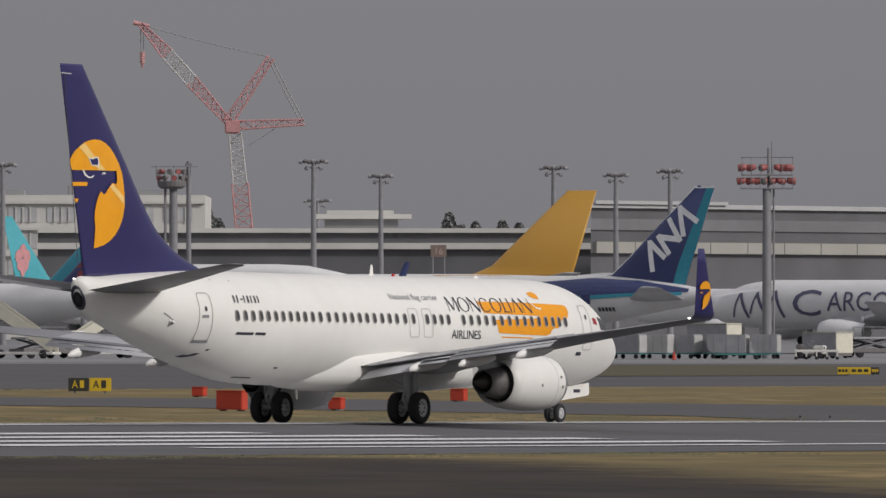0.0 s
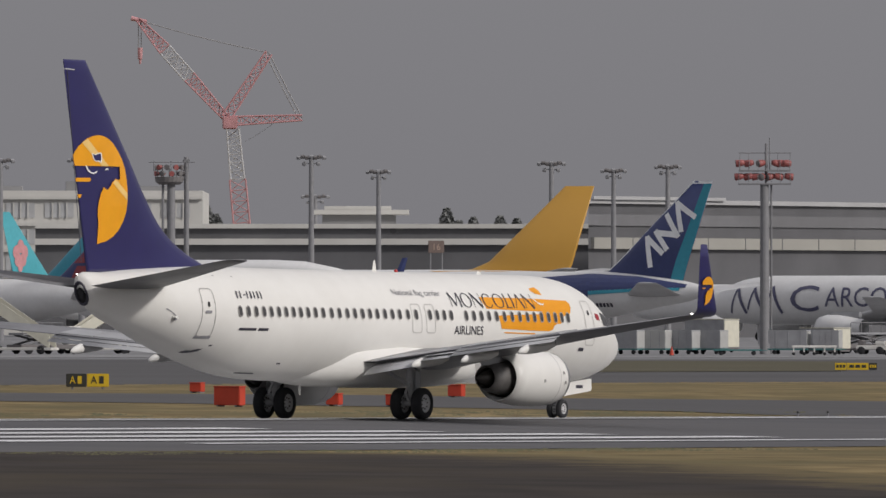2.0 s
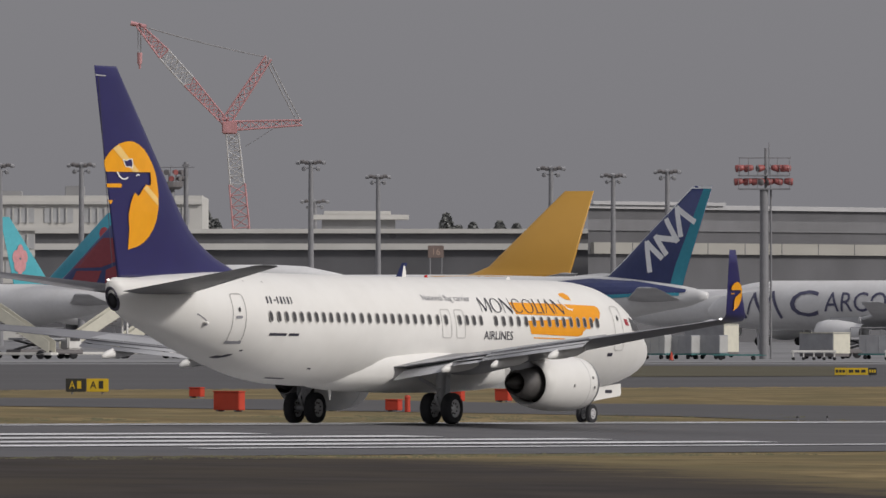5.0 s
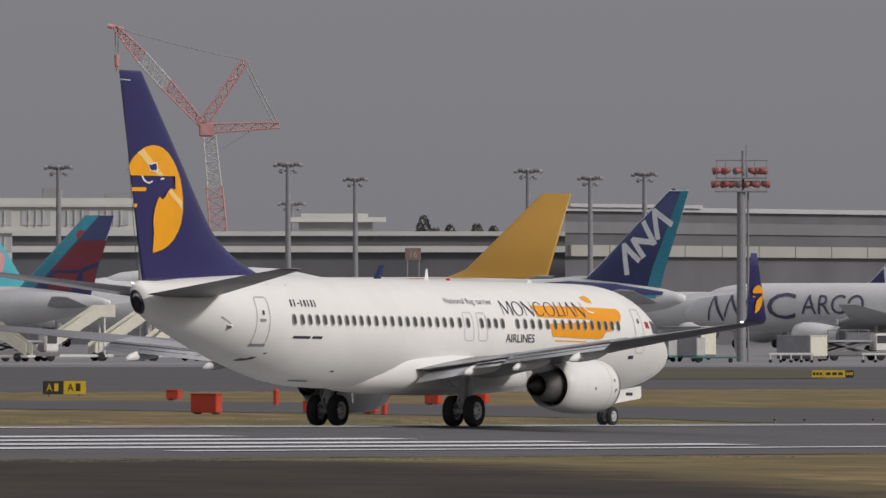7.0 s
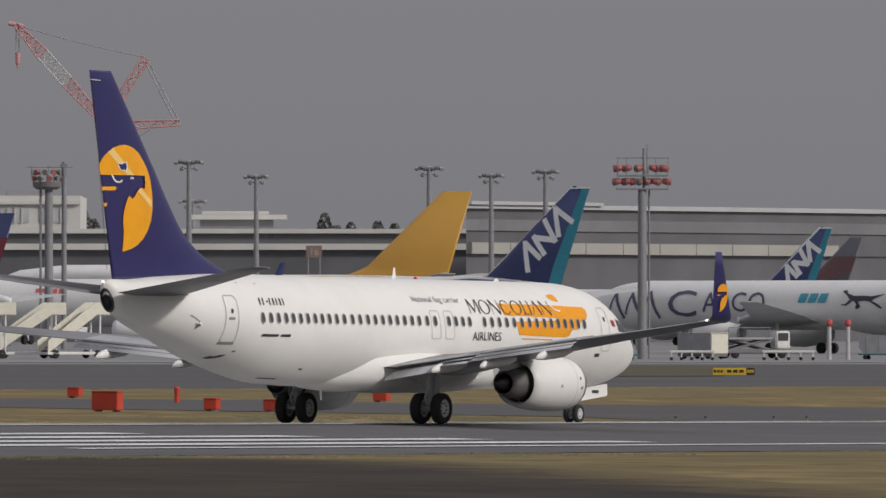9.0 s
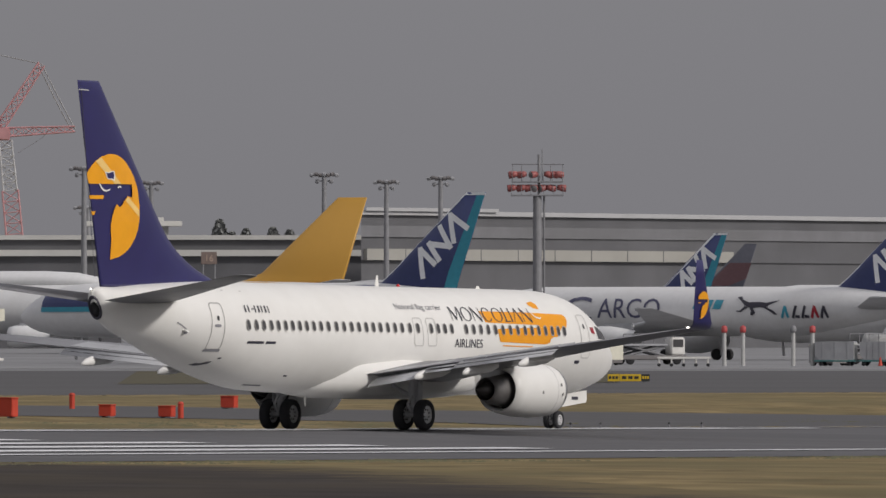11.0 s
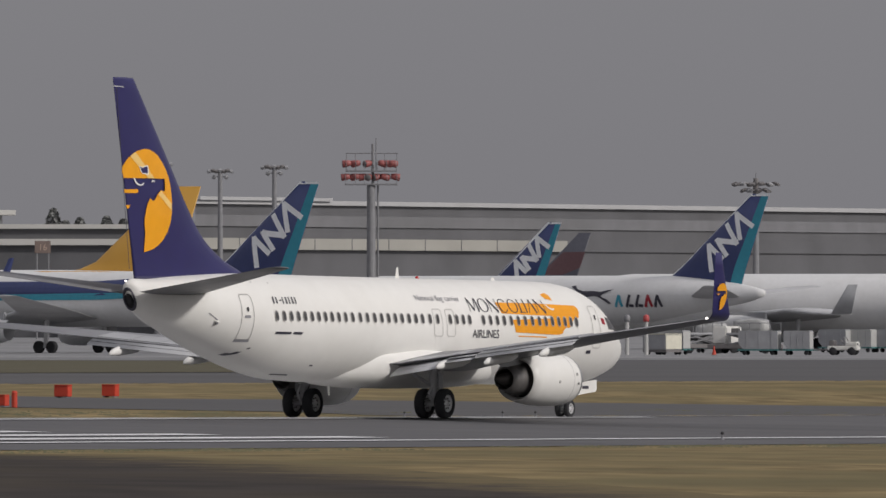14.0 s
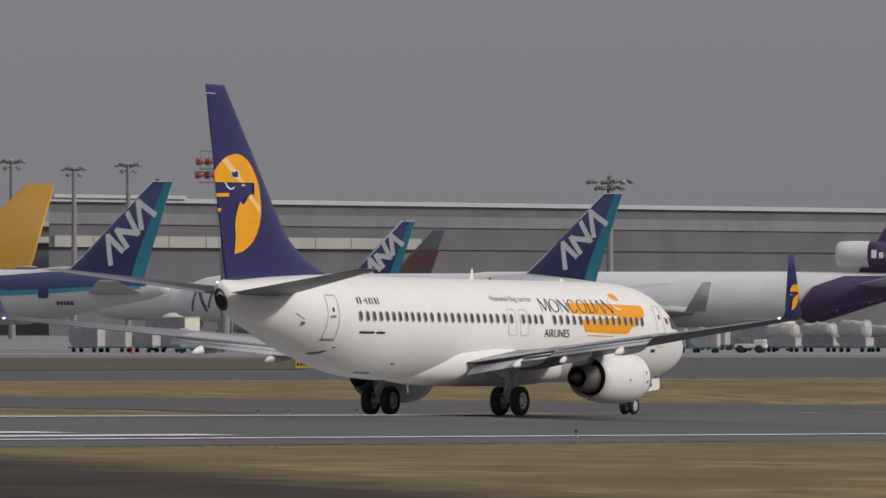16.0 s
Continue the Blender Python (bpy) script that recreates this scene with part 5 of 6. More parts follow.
for u in (632, 685, 806, 864):
    q = Vector(spot(u, 582)) - START
    edge_light(q.dot(ALONG), q.dot(ACROSS), 0.6)

# ---- masts and lamps on the apron ----
MASTGREY = material("mast_grey_paint", (0.21, 0.21, 0.22), 0.6, vary=0.08)
FARMAST = material("far_mast_grey_paint", (0.22, 0.22, 0.23), 0.6, vary=0.08)
LAMPGREY = material("lamp_housing_grey", (0.29, 0.29, 0.30), 0.5, vary=0.1)
LAMPRED = material("red_lamp_cover", (0.30, 0.085, 0.08), 0.5, vary=0.12)
PLAT = material("dark_platform_steel", (0.16, 0.15, 0.15), 0.6, vary=0.1)


def flood_mast(u, el, d, wide, label="tall grey floodlight mast with a ring of lamps"):
    top = new("floodlight_mast")
    tagged(top, label, "floodlight", "floodlight masts")
    x, y = spot(u, d)
    h = 3.9 + el * d / FOCAL
    top.location = (x, y, 0)
    bm = bmesh.new()
    tube(bm, (0, 0, 0), (0, 0, h - 0.3), 0.48, 0.30, 14)
    part("pole", bm, FARMAST, top)
    bm = bmesh.new()
    tube(bm, (-wide / 2, 0, h - 0.4), (wide / 2, 0, h - 0.4), 0.09)
    tube(bm, (-wide / 3, 0, h - 1.1), (wide / 3, 0, h - 1.1), 0.08)
    tube(bm, (0, -wide / 3, h - 0.4), (0, wide / 3, h - 0.4), 0.09)
    part("crossarm", bm, FARMAST, top)
    for i in range(7):
        a = -1 + 2 * i / 6
        bm = bmesh.new()
        box(bm, (-0.28, -0.3, -0.2), (0.28, 0.25, 0.2), 0.08, pose(a * wide / 2, -0.1, h - 0.35 + 0.12 * (i % 2), 30, 0, 14 * a))
        part("lamp", bm, LAMPGREY if i % 3 == 0 else PLAT, top)
    for i in (-1, 1):
        bm = bmesh.new()
        box(bm, (-0.25, -0.3, -0.22), (0.25, 0.25, 0.22), 0.08, pose(i * wide * 0.28, -0.1, h - 1.15, 30, 0, 10 * i))
        part("lamp", bm, LAMPGREY, top)


for u, el, d, w in ((-779, 270, 1800, 3.2), (-635, 271, 1800, 3.2), (-229, 276, 1800, 3.3), (-110, 250, 1950, 3.0), (196, 265, 1800, 3.2), (306, 252, 1900, 3.0), (402, 259, 1850, 3.1), (-222, 206, 2100, 3.8)):
    flood_mast(u, el, d, w)
def ring_mast(u, el, d, wide, label):
    """A mast whose lamps hang in two tiers round a dark carrier."""
    top = new("floodlight_mast")
    tagged(top, label, "floodlight", "floodlight masts")
    x, y = spot(u, d)
    h = zel(el, d)
    top.location = (x, y, 0)
    bm = bmesh.new()
    tube(bm, (0, 0, 0), (0, 0, h - 0.9), 0.48, 0.32, 14)
    part("pole", bm, FARMAST, top)
    bm = bmesh.new()
    tube(bm, (0, 0, h - 1.3), (0, 0, h + 0.5), 0.4, 0.3, 12)
    for i in range(6):
        a = math.pi * i / 6
        c, q = math.cos(a) * wide / 2, math.sin(a) * wide / 2
        tube(bm, (-c, -q, h - 0.15), (c, q, h - 0.15), 0.07, seg=6)
        tube(bm, (-c * 0.6, -q * 0.6, h - 0.95), (c * 0.6, q * 0.6, h - 0.95), 0.07, seg=6)
    part("carrier", bm, PLAT, top, "dark steel lamp carrier")
    for tier, n, r, z in ((0, 14, wide / 2, h - 0.25), (1, 9, wide * 0.3, h - 1.0)):
        for i in range(n):
            a = 2 * math.pi * i / n
            bm = bmesh.new()
            box(bm, (-0.32, -0.34, -0.14), (0.36, 0.34, 0.14), 0.06, pose(r * math.cos(a), r * math.sin(a), z + 0.1 * (i % 2), 0, 24, math.degrees(a)))
            part("lamp", bm, PLAT if i % 3 else LAMPGREY, top)
    bm = bmesh.new()
    tube(bm, (0, 0, h + 0.4), (0, 0, h + 1.3), 0.06, 0.03, 6)
    part("lightning_rod", bm, FARMAST, top)


ring_mast(1254, 228, 1650, 5.2, "tall floodlight mast with a wide lamp ring")


def signal_mast(u, d, el):
    """The thick pole with two rows of red-covered lamps."""
    top = new("lamp_mast")
    tagged(top, "thick grey mast with two rows of red-covered floodlights", "floodlight")
    x, y = spot(u, d)
    top.location = (x, y, 0)
    h = zel(el, d)
    bm = bmesh.new()
    tube(bm, (0, 0, 0), (0, 0, h - 1.6), 0.44, 0.38, 18)
    tube(bm, (0.62, 0.2, 0), (0.62, 0.2, h - 1.7), 0.09)
    part("pole", bm, MASTGREY, top, "thick grey steel pole")
    for i in range(40):
        z = 1.5 + i * (h - 4) / 40
        bm = bmesh.new()
        tube(bm, (0.40, 0.2, z), (0.64, 0.2, z), 0.025, seg=5)
        part("rung", bm, MASTGREY, top)
    for z, w in ((h - 1.65, 2.35), (h - 0.45, 2.3)):
        bm = bmesh.new()
        box(bm, (-w, -0.5, z - 0.07), (w, 0.5, z + 0.07), 0.02)
        for k in (-1, 1):
            for q in (0.25, 0.6, 0.98):
                tube(bm, (k * w * q, -0.45, z), (k * w * q, -0.45, z + 1.0), 0.03, seg=6)
        part("platform", bm, MASTGREY, top, "grey steel lamp platform")
    bm = bmesh.new()
    tube(bm, (-2.3, 0, h + 1.15), (2.4, 0, h + 1.15), 0.05)
    tube(bm, (0.15, 0, h - 1.6), (0.15, 0, h + 2.0), 0.13)
    tube(bm, (0.45, 0, h - 0.4), (0.45, 0, h + 2.5), 0.05)
    for q in (-2.2, -1.4, 1.2, 2.3):
        tube(bm, (q, 0, h - 0.4), (q, 0, h + 1.15), 0.03)
    part("rail", bm, MASTGREY, top)
    for z, xs in ((h + 0.1, (-2.2, -1.4, -0.3, 1.05, 1.5, 1.95)), (h - 1.1, (-2.3, -1.45, -0.75, -0.2, 0.55, 1.25, 2.2))):
        for i, q in enumerate(xs):
            bm = bmesh.new()
            yaw = (178 - 22 * (i % 2)) if q < -0.6 else (4 + 24 * (i % 2)) if q > 0.8 else 215 + 40 * (i % 2)
            at = pose(q, -0.1, z + 0.12, 0, 8, yaw)
            lathe(bm, [(-0.42, 0.02), (-0.42, 0.22), (-0.1, 0.30), (0.32, 0.33), (0.36, 0.31), (0.3, 0.02)], 16, at)
            lamp_ = part("lamp", bm, LAMPRED, top, "floodlight with red cover", True)
            bm = bmesh.new()
            lathe(bm, [(0.362, 0.30), (0.40, 0.27), (0.41, 0.01)], 16, at, caps=True)
            part("lens", bm, PLAT, lamp_, "dark lens", True)


signal_mast(573, 1235, 257)


def platform_tower(u, d, el):
    top = new("platform_tower")
    tagged(top, "grey tower with a round lamp platform and red rail", "tower")
    x, y = spot(u, d)
    top.location = (x, y, 0)
    h = zel(el, d)
    bm = bmesh.new()
    tube(bm, (0, 0, 0), (0, 0, h - 1.8), 0.52, 0.46, 16)
    tube(bm, (-0.95, 0, 0), (-0.95, 0, h - 1.8), 0.16)
    part("pole", bm, FARMAST, top)
    bm = bmesh.new()
    lathe(bm, [(h - 2.0, 0.02), (h - 2.0, 1.2), (h - 1.7, 1.6), (h - 1.15, 1.7), (h - 1.1, 1.7), (h - 1.1, 0.02)], 20, pose(-0.2, 0, 0, 0, -90, 0))
    for i in range(12):
        a = 2 * math.pi * i / 12
        tube(bm, (-0.2 + 1.62 * math.cos(a), 1.62 * math.sin(a), h - 1.15), (-0.2 + 1.62 * math.cos(a), 1.62 * math.sin(a), h + 0.25), 0.05, seg=6)
    part("platform", bm, PLAT, top, "dark round platform with railing posts")
    for ring, z, r in ((0, h - 0.72, 1.5), (1, h + 0.02, 1.4)):
        for i in range(9):
            a = 2 * math.pi * (i + 0.5 * ring) / 9
            bm = bmesh.new()
            lathe(bm, [(-0.3, 0.02), (-0.3, 0.18), (0.0, 0.28), (0.28, 0.32), (0.28, 0.02)], 10, pose(-0.2 + r * math.cos(a), r * math.sin(a), z, 0, 6, math.degrees(a)))
            part("lamp", bm, LAMPRED if i % 2 else PLAT, top, "red-covered floodlight" if i % 2 else "dark floodlight")
    bm = bmesh.new()
    tube(bm, (-2.6, 0, h + 0.6), (2.8, 0, h + 0.6), 0.05)
    for q in (-2, 0, 2):
        tube(bm, (q, 0, h - 0.5), (q, 0, h + 0.8), 0.05)
    part("rail", bm, FARMAST, top)
    bm = bmesh.new()
    tube(bm, (1.75, 1, 0), (1.75, 1, h + 1.2), 0.33, 0.27, 12)
    box(bm, (1.35, 0.7, h + 0.55), (2.15, 1.3, h + 1.05), 0.12)
    part("side_pole", bm, FARMAST, top)


platform_tower(-477, 1600, 254)

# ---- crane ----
# Crane paints are pulled towards sky grey, distance haze put into their colour.
CRANERED = material("hazed_red_crane_paint", (0.52, 0.27, 0.285), 0.6, vary=0.12, scale=0.5)
CRANEWHITE = material("hazed_white_crane_paint", (0.50, 0.50, 0.51), 0.6, vary=0.08, scale=0.5)
CABLE = material("grey_steel_cable", (0.27, 0.27, 0.28), 0.6)
CD = 2600.0


def cpt(u, el, dy=0.0):
    return Vector((u / FOCAL * CD, dy, 3.9 + el / FOCAL * CD))


def lattice(top, a, b, wa, wb, mat, bays, label=""):
    """A lattice girder with four chords."""
    bm = bmesh.new()
    d = (b - a).normalized()
    side = d.cross(Vector((0, 1, 0))).normalized()
    out = Vector((0, 1, 0))
    rows = []
    for i in range(bays + 1):
        f = i / bays
        w = (wa + (wb - wa) * f) / 2
        c = a.lerp(b, f)
        rows.append([c + side * w + out * w, c - side * w + out * w, c - side * w - out * w, c + side * w - out * w])
    for k in range(4):
        tube(bm, rows[0][k], rows[-1][k], 0.15, seg=6)
    for i in range(bays):
        for k in range(4):
            j = (k + 1) % 4
            p, q = (k, j) if i % 2 else (j, k)
            tube(bm, rows[i][p], rows[i + 1][q], 0.10, seg=5)
            tube(bm, rows[i][k], rows[i][j], 0.09, seg=5)
    return part("lattice_section", bm, mat, top, label)


def crane():
    top = new("tower_crane")
    tagged(top, "tall red and white lattice luffing crane behind the terminal", "crane")
    top.location = (0, CD, 0)
    foot, head = cpt(-343, 60), cpt(-368, 322)
    knee = cpt(-380, 342)
    mid1, mid2 = foot.lerp(head, 0.38), foot.lerp(head, 0.66)
    base = foot - (head - foot) * 0.35
    base.z = 0
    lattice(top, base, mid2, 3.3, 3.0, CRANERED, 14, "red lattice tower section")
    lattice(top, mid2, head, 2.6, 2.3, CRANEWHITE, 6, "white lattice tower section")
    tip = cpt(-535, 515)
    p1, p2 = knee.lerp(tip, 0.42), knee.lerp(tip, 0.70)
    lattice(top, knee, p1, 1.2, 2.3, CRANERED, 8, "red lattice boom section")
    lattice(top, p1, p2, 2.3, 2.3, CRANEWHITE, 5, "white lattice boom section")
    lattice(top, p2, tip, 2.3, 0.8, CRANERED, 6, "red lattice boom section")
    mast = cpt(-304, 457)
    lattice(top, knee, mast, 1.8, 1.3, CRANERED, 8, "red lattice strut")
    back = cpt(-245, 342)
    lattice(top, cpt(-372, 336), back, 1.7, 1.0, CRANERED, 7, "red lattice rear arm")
    bm = bmesh.new()
    box(bm, (-1.4, -1.4, -1.2), (1.4, 1.4, 1.2), 0.2, Matrix.Translation(cpt(-373, 333)))
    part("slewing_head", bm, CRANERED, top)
    for a, b in ((tip, mast), (mast, back), (mast + Vector((-0.7, 0, 0)), back + Vector((-0.8, 0, 0))), (cpt(-298, 330), cpt(-345, 300))):
        bm = bmesh.new()
        n = 10
        pts = [a.lerp(b, i / n) - Vector((0, 0, 0.012 * (b - a).length * math.sin(math.pi * i / n))) for i in range(n + 1)]
        loft(bm, [[p + Vector((0.1 * math.cos(k * 1.2566), 0.1 * math.sin(k * 1.2566), 0.1 * math.sin(k * 1.2566 + 1))) for k in range(5)] for p in pts])
        part("cable", bm, CABLE, top)
    bm = bmesh.new()
    tube(bm, cpt(-548, 518), cpt(-520, 512), 0.45, 0.35)
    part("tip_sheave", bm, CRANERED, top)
    for dx in (-2, 3):
        bm = bmesh.new()
        tube(bm, cpt(-533 + dx, 510), cpt(-533 + dx, 464), 0.08, seg=5)
        part("hoist_cable", bm, CABLE, top)
    bm = bmesh.new()
    tube(bm, cpt(-532, 466), cpt(-532, 446), 0.5, 0.45)
    tube(bm, cpt(-532, 446), cpt(-532, 437), 0.3, 0.15)
    part("hook_block", bm, CRANERED, top)


crane()


# ---- apron vehicles, containers and dollies ----
ALU = material("dull_aluminium_container", (0.33, 0.335, 0.35), 0.5, metal=0.15, vary=0.12, scale=1.0, stain=(0.25, 0.25, 0.26), stain_scale=0.6)
PALE = material("pale_plastic_cover", (0.43, 0.43, 0.42), 0.6, vary=0.1, scale=1.0)
DOLLY = material("teal_dolly_paint", (0.06, 0.18, 0.18), 0.6, vary=0.15)
WHITEV = material("white_vehicle_paint", (0.70, 0.69, 0.66), 0.45, vary=0.05, stain=(0.5, 0.48, 0.44), stain_scale=0.8)
CREAMV = material("cream_vehicle_panel", (0.62, 0.60, 0.50), 0.5, vary=0.06)


def small_wheel(top, x, y, r):
    bm = bmesh.new()
    lathe(bm, [(-0.1, 0.02), (-0.1, r * 0.9), (-0.06, r), (0.06, r), (0.1, r * 0.9), (0.1, 0.02)], 16, pose(x, y, r, 0, 0, 90))
    part("wheel", bm, RUBBER, top, "", True)


def dolly(parent, x, loaded, w=3.2, h=1.62, mat=None):
    """A baggage dolly with a container on it, in its parent's space or on its own."""
    bm = bmesh.new()
    box(bm, (x - w / 2, -0.8, 0.38), (x + w / 2, 0.8, 0.52), 0.02)
    box(bm, (x + w / 2, -0.05, 0.40), (x + w / 2 + 0.5, 0.05, 0.47))
    part("dolly_deck", bm, DOLLY, parent, "teal dolly deck")
    for i in (-1, 1):
        for k in (-1, 1):
            small_wheel(parent, x + i * w * 0.34, k * 0.62, 0.2)
    if loaded:
        bm = bmesh.new()
        z0, z1 = 0.54, 0.54 + h
        prof = [(-w / 2 + 0.05, z0 + 0.5), (-w / 2 + 0.45, z0), (w / 2 - 0.1, z0), (w / 2 - 0.1, z1 - 0.06), (w / 2 - 0.16, z1), (-w / 2 + 0.11, z1), (-w / 2 + 0.05, z1 - 0.06)]
        loft(bm, [[(x + a, y, z) for a, z in prof] for y in (-0.74, 0.74)])
        body = part("container", bm, mat or ALU, parent, "ribbed aluminium cargo container")
        # Pale end panel: a lighter colour put in for the sunlit end.
        bm = bmesh.new()
        box(bm, (x + w / 2 - 0.098, -0.68, z0 + 0.06), (x + w / 2 - 0.07, 0.68, z1 - 0.1))
        part("bright_end_panel", bm, PALE, body, "pale end panel")
        for i in range(3):
            a = x - w / 2 + 0.75 + i * (w - 1.4) / 2
            bm = bmesh.new()
            box(bm, (a - 0.03, -0.765, z0 + 0.04), (a + 0.03, -0.742, z1 - 0.08))
            part("rib", bm, ALU, body)


def loose_dolly(u, d, loaded, turn=0, w=3.2, h=1.62, mat=None, label="parked baggage dolly with an aluminium container"):
    top = new("container_dolly" if loaded else "empty_dolly")
    x, y = spot(u, d)
    tagged(top, label if loaded else "empty flat baggage dolly", "dolly", "dollies on the apron")
    dolly(top, 0, loaded, w, h, mat)
    top.matrix_world = pose(x, y, 0.025, 0, 0, turn)
    return top


for u, turn, m_ in ((330, -34, None), (378, -30, PALE), (428, -36, None), (476, -32, None), (1105, -30, None)):
    loose_dolly(u, 1232, True, turn, mat=m_)
loose_dolly(525, 1205, False, 0, w=4.2)
WRAP = material("cloudy_plastic_wrapping", (0.42, 0.42, 0.41), 0.4, vary=0.18, scale=1.5, bump=0.2, stain=(0.36, 0.36, 0.36), stain_scale=0.9, stain_amount=0.6)


def wrapped_load(u, d, w, z0, z1, turn, seed, boxed):
    """A dolly whose cargo is wrapped in plastic sheet, lumpy on top; boxed: the lower half is a container."""
    top = loose_dolly(u, d, boxed, turn, w, z0 - 0.55)
    top.name = "cargo_dolly"
    tagged(top, "parked dolly with cargo wrapped in cloudy plastic", "dolly", "dollies on the apron")
    rng = random.Random(seed)
    bumps = [rng.uniform(-0.16, 0.12) for _ in range(24)]
    rings = []
    for k, grow in ((0.0, 0.95), (0.35, 1.0), (0.6, 1.0), (0.85, 0.97), (0.96, 0.90), (1.0, 0.7)):
        ring = []
        for i in range(24):
            a = 2 * math.pi * i / 24
            c, q = math.cos(a), math.sin(a)
            r = grow / (abs(c) ** 5 + abs(q) ** 5) ** 0.2
            ring.append((r * c * w * 0.47, r * q * 0.76, z0 + (z1 - z0) * k + (bumps[i] + 0.5 * bumps[(i * 5) % 24]) * k))
        rings.append(ring)
    bm = bmesh.new()
    loft(bm, rings, caps=True)
    part("wrapped_cargo", bm, WRAP, top, "cargo under cloudy plastic sheet", True)


for i, u in enumerate((1560, 1625, 1688, 1745, 1800)):
    wrapped_load(u, 1236 + 3 * (i % 2), 3.2 + 0.2 * (i % 2), 1.35, 2.45 + 0.16 * (i % 3), -26 - 4 * (i % 3), 20 + i, True)
for i, u in enumerate((1395, 1440, 1490)):
    loose_dolly(u, 1300, True, -30, w=3.0, mat=PALE if i == 1 else None)
wrapped_load(1176, 1290, 3.2, 0.54, 2.75, -20, 31, False)
wrapped_load(1246, 1294, 3.6, 1.9, 3.1, -24, 32, True)


def flat_trolley(u, d, w, label):
    """A long low white frame on many short legs and small wheels."""
    top = new("flat_trolley")
    tagged(top, label, "trolley", "white flat trolleys")
    x, y = spot(u, d)
    top.location = (x, y, 0.025)
    bm = bmesh.new()
    box(bm, (-w / 2, -0.7, 0.66), (w / 2, 0.7, 0.86), 0.03)
    part("deck", bm, WHITEV, top, "white deck frame")
    for i in range(5):
        for k in (-0.6, 0.6):
            a = -w / 2 + 0.15 + i * (w - 0.3) / 4
            bm = bmesh.new()
            box(bm, (a - 0.05, k - 0.05, 0.16), (a + 0.05, k + 0.05, 0.66))
            part("leg", bm, WHITEV, top)
            small_wheel(top, a, k, 0.14)


flat_trolley(661, 1205, 3.9, "white flat trolley with short legs, empty")
flat_trolley(832, 1206, 4.6, "long white flat trolley with short legs, empty")


def container_box(u, d, w, h, turn, mat, label):
    top = new("transport_box")
    tagged(top, label, "container")
    x, y = spot(u, d)
    top.matrix_world = pose(x, y, 0.025, 0, 0, turn)
    bm = bmesh.new()
    box(bm, (-w / 2, -1.2, 0.45), (w / 2, 1.2, 0.45 + h), 0.05)
    b = part("body", bm, ALU, top)
    bm = bmesh.new()
    box(bm, (w / 2 + 0.002, -1.15, 0.5), (w / 2 + 0.03, 1.15, 0.4 + h))
    part("door", bm, mat, b, "pale end door")
    bm = bmesh.new()
    box(bm, (-w / 2, -1.25, 0.45 + h), (w / 2 + 0.05, 1.25, 0.53 + h), 0.03)
    part("roof_edge", bm, mat, b)
    for i in (-1, 1):
        for k in (-1, 1):
            small_wheel(top, i * w * 0.35, k * 0.9, 0.25)
    bm = bmesh.new()
    box(bm, (-w / 2, -1.1, 0.22), (w / 2, 1.1, 0.45))
    part("chassis", bm, PLAT, top)


container_box(680, 1240, 4.0, 1.85, -42, CREAMV, "grey and cream catering box on a wheeled chassis")
container_box(1088, 1230, 2.6, 1.35, -40, CREAMV, "grey and cream transport box on wheels")
container_box(480, 1290, 4.6, 2.6, -38, CREAMV, "tall pale loader body beside the jet")
container_box(1535, 1275, 4.4, 2.4, -38, CREAMV, "tall pale loader body beside the freighter")


def loader(u, d, turn):
    top = new("cargo_loader")
    tagged(top, "grey cargo loader with raised platform and rails", "vehicle")
    x, y = spot(u, d)
    top.matrix_world = pose(x, y, 0.025, 0, 0, turn)
    bm = bmesh.new()
    box(bm, (-3.2, -1.4, 0.45), (3.2, 1.4, 0.85), 0.05)
    part("chassis", bm, PLAT, top)
    bm = bmesh.new()
    box(bm, (-3.0, -1.4, 1.7), (1.4, 1.4, 1.9), 0.04)
    part("platform", bm, ALU, top)
    bm = bmesh.new()
    for i in (-1, 1):
        tube(bm, (-2.6, i * 1.1, 0.8), (1.2, i * 1.1, 1.75), 0.1)
        tube(bm, (1.2, i * 1.1, 0.8), (-2.6, i * 1.1, 1.75), 0.1)
    part("scissor_lift", bm, STEEL, top)
    bm = bmesh.new()
    box(bm, (1.7, -1.3, 0.85), (3.1, 0.2, 2.5), 0.12)
    cab = part("cab", bm, WHITEV, top)
    bm = bmesh.new()
    box(bm, (1.9, -1.32, 1.6), (2.9, -1.302, 2.3))
    part("cab_window", bm, GLASS, cab)
    bm = bmesh.new()
    for i in range(5):
        tube(bm, (-3 + i, -1.35, 1.9), (-3 + i, -1.35, 2.8), 0.04)
    tube(bm, (-3, -1.35, 2.8), (1.2, -1.35, 2.8), 0.04)
    part("rail", bm, STEEL, top)
    for i in (-1, 1):
        for k in (-1, 1):
            small_wheel(top, i * 2.3, k * 1.2, 0.42)


loader(770, 1262, 20)
loader(1165, 1275, 25)
loader(1235, 1262, 160)
loader(-700, 1240, 30)


TREAD = material("brown_grey_stair_tread", (0.13, 0.105, 0.095), 0.7, vary=0.15)


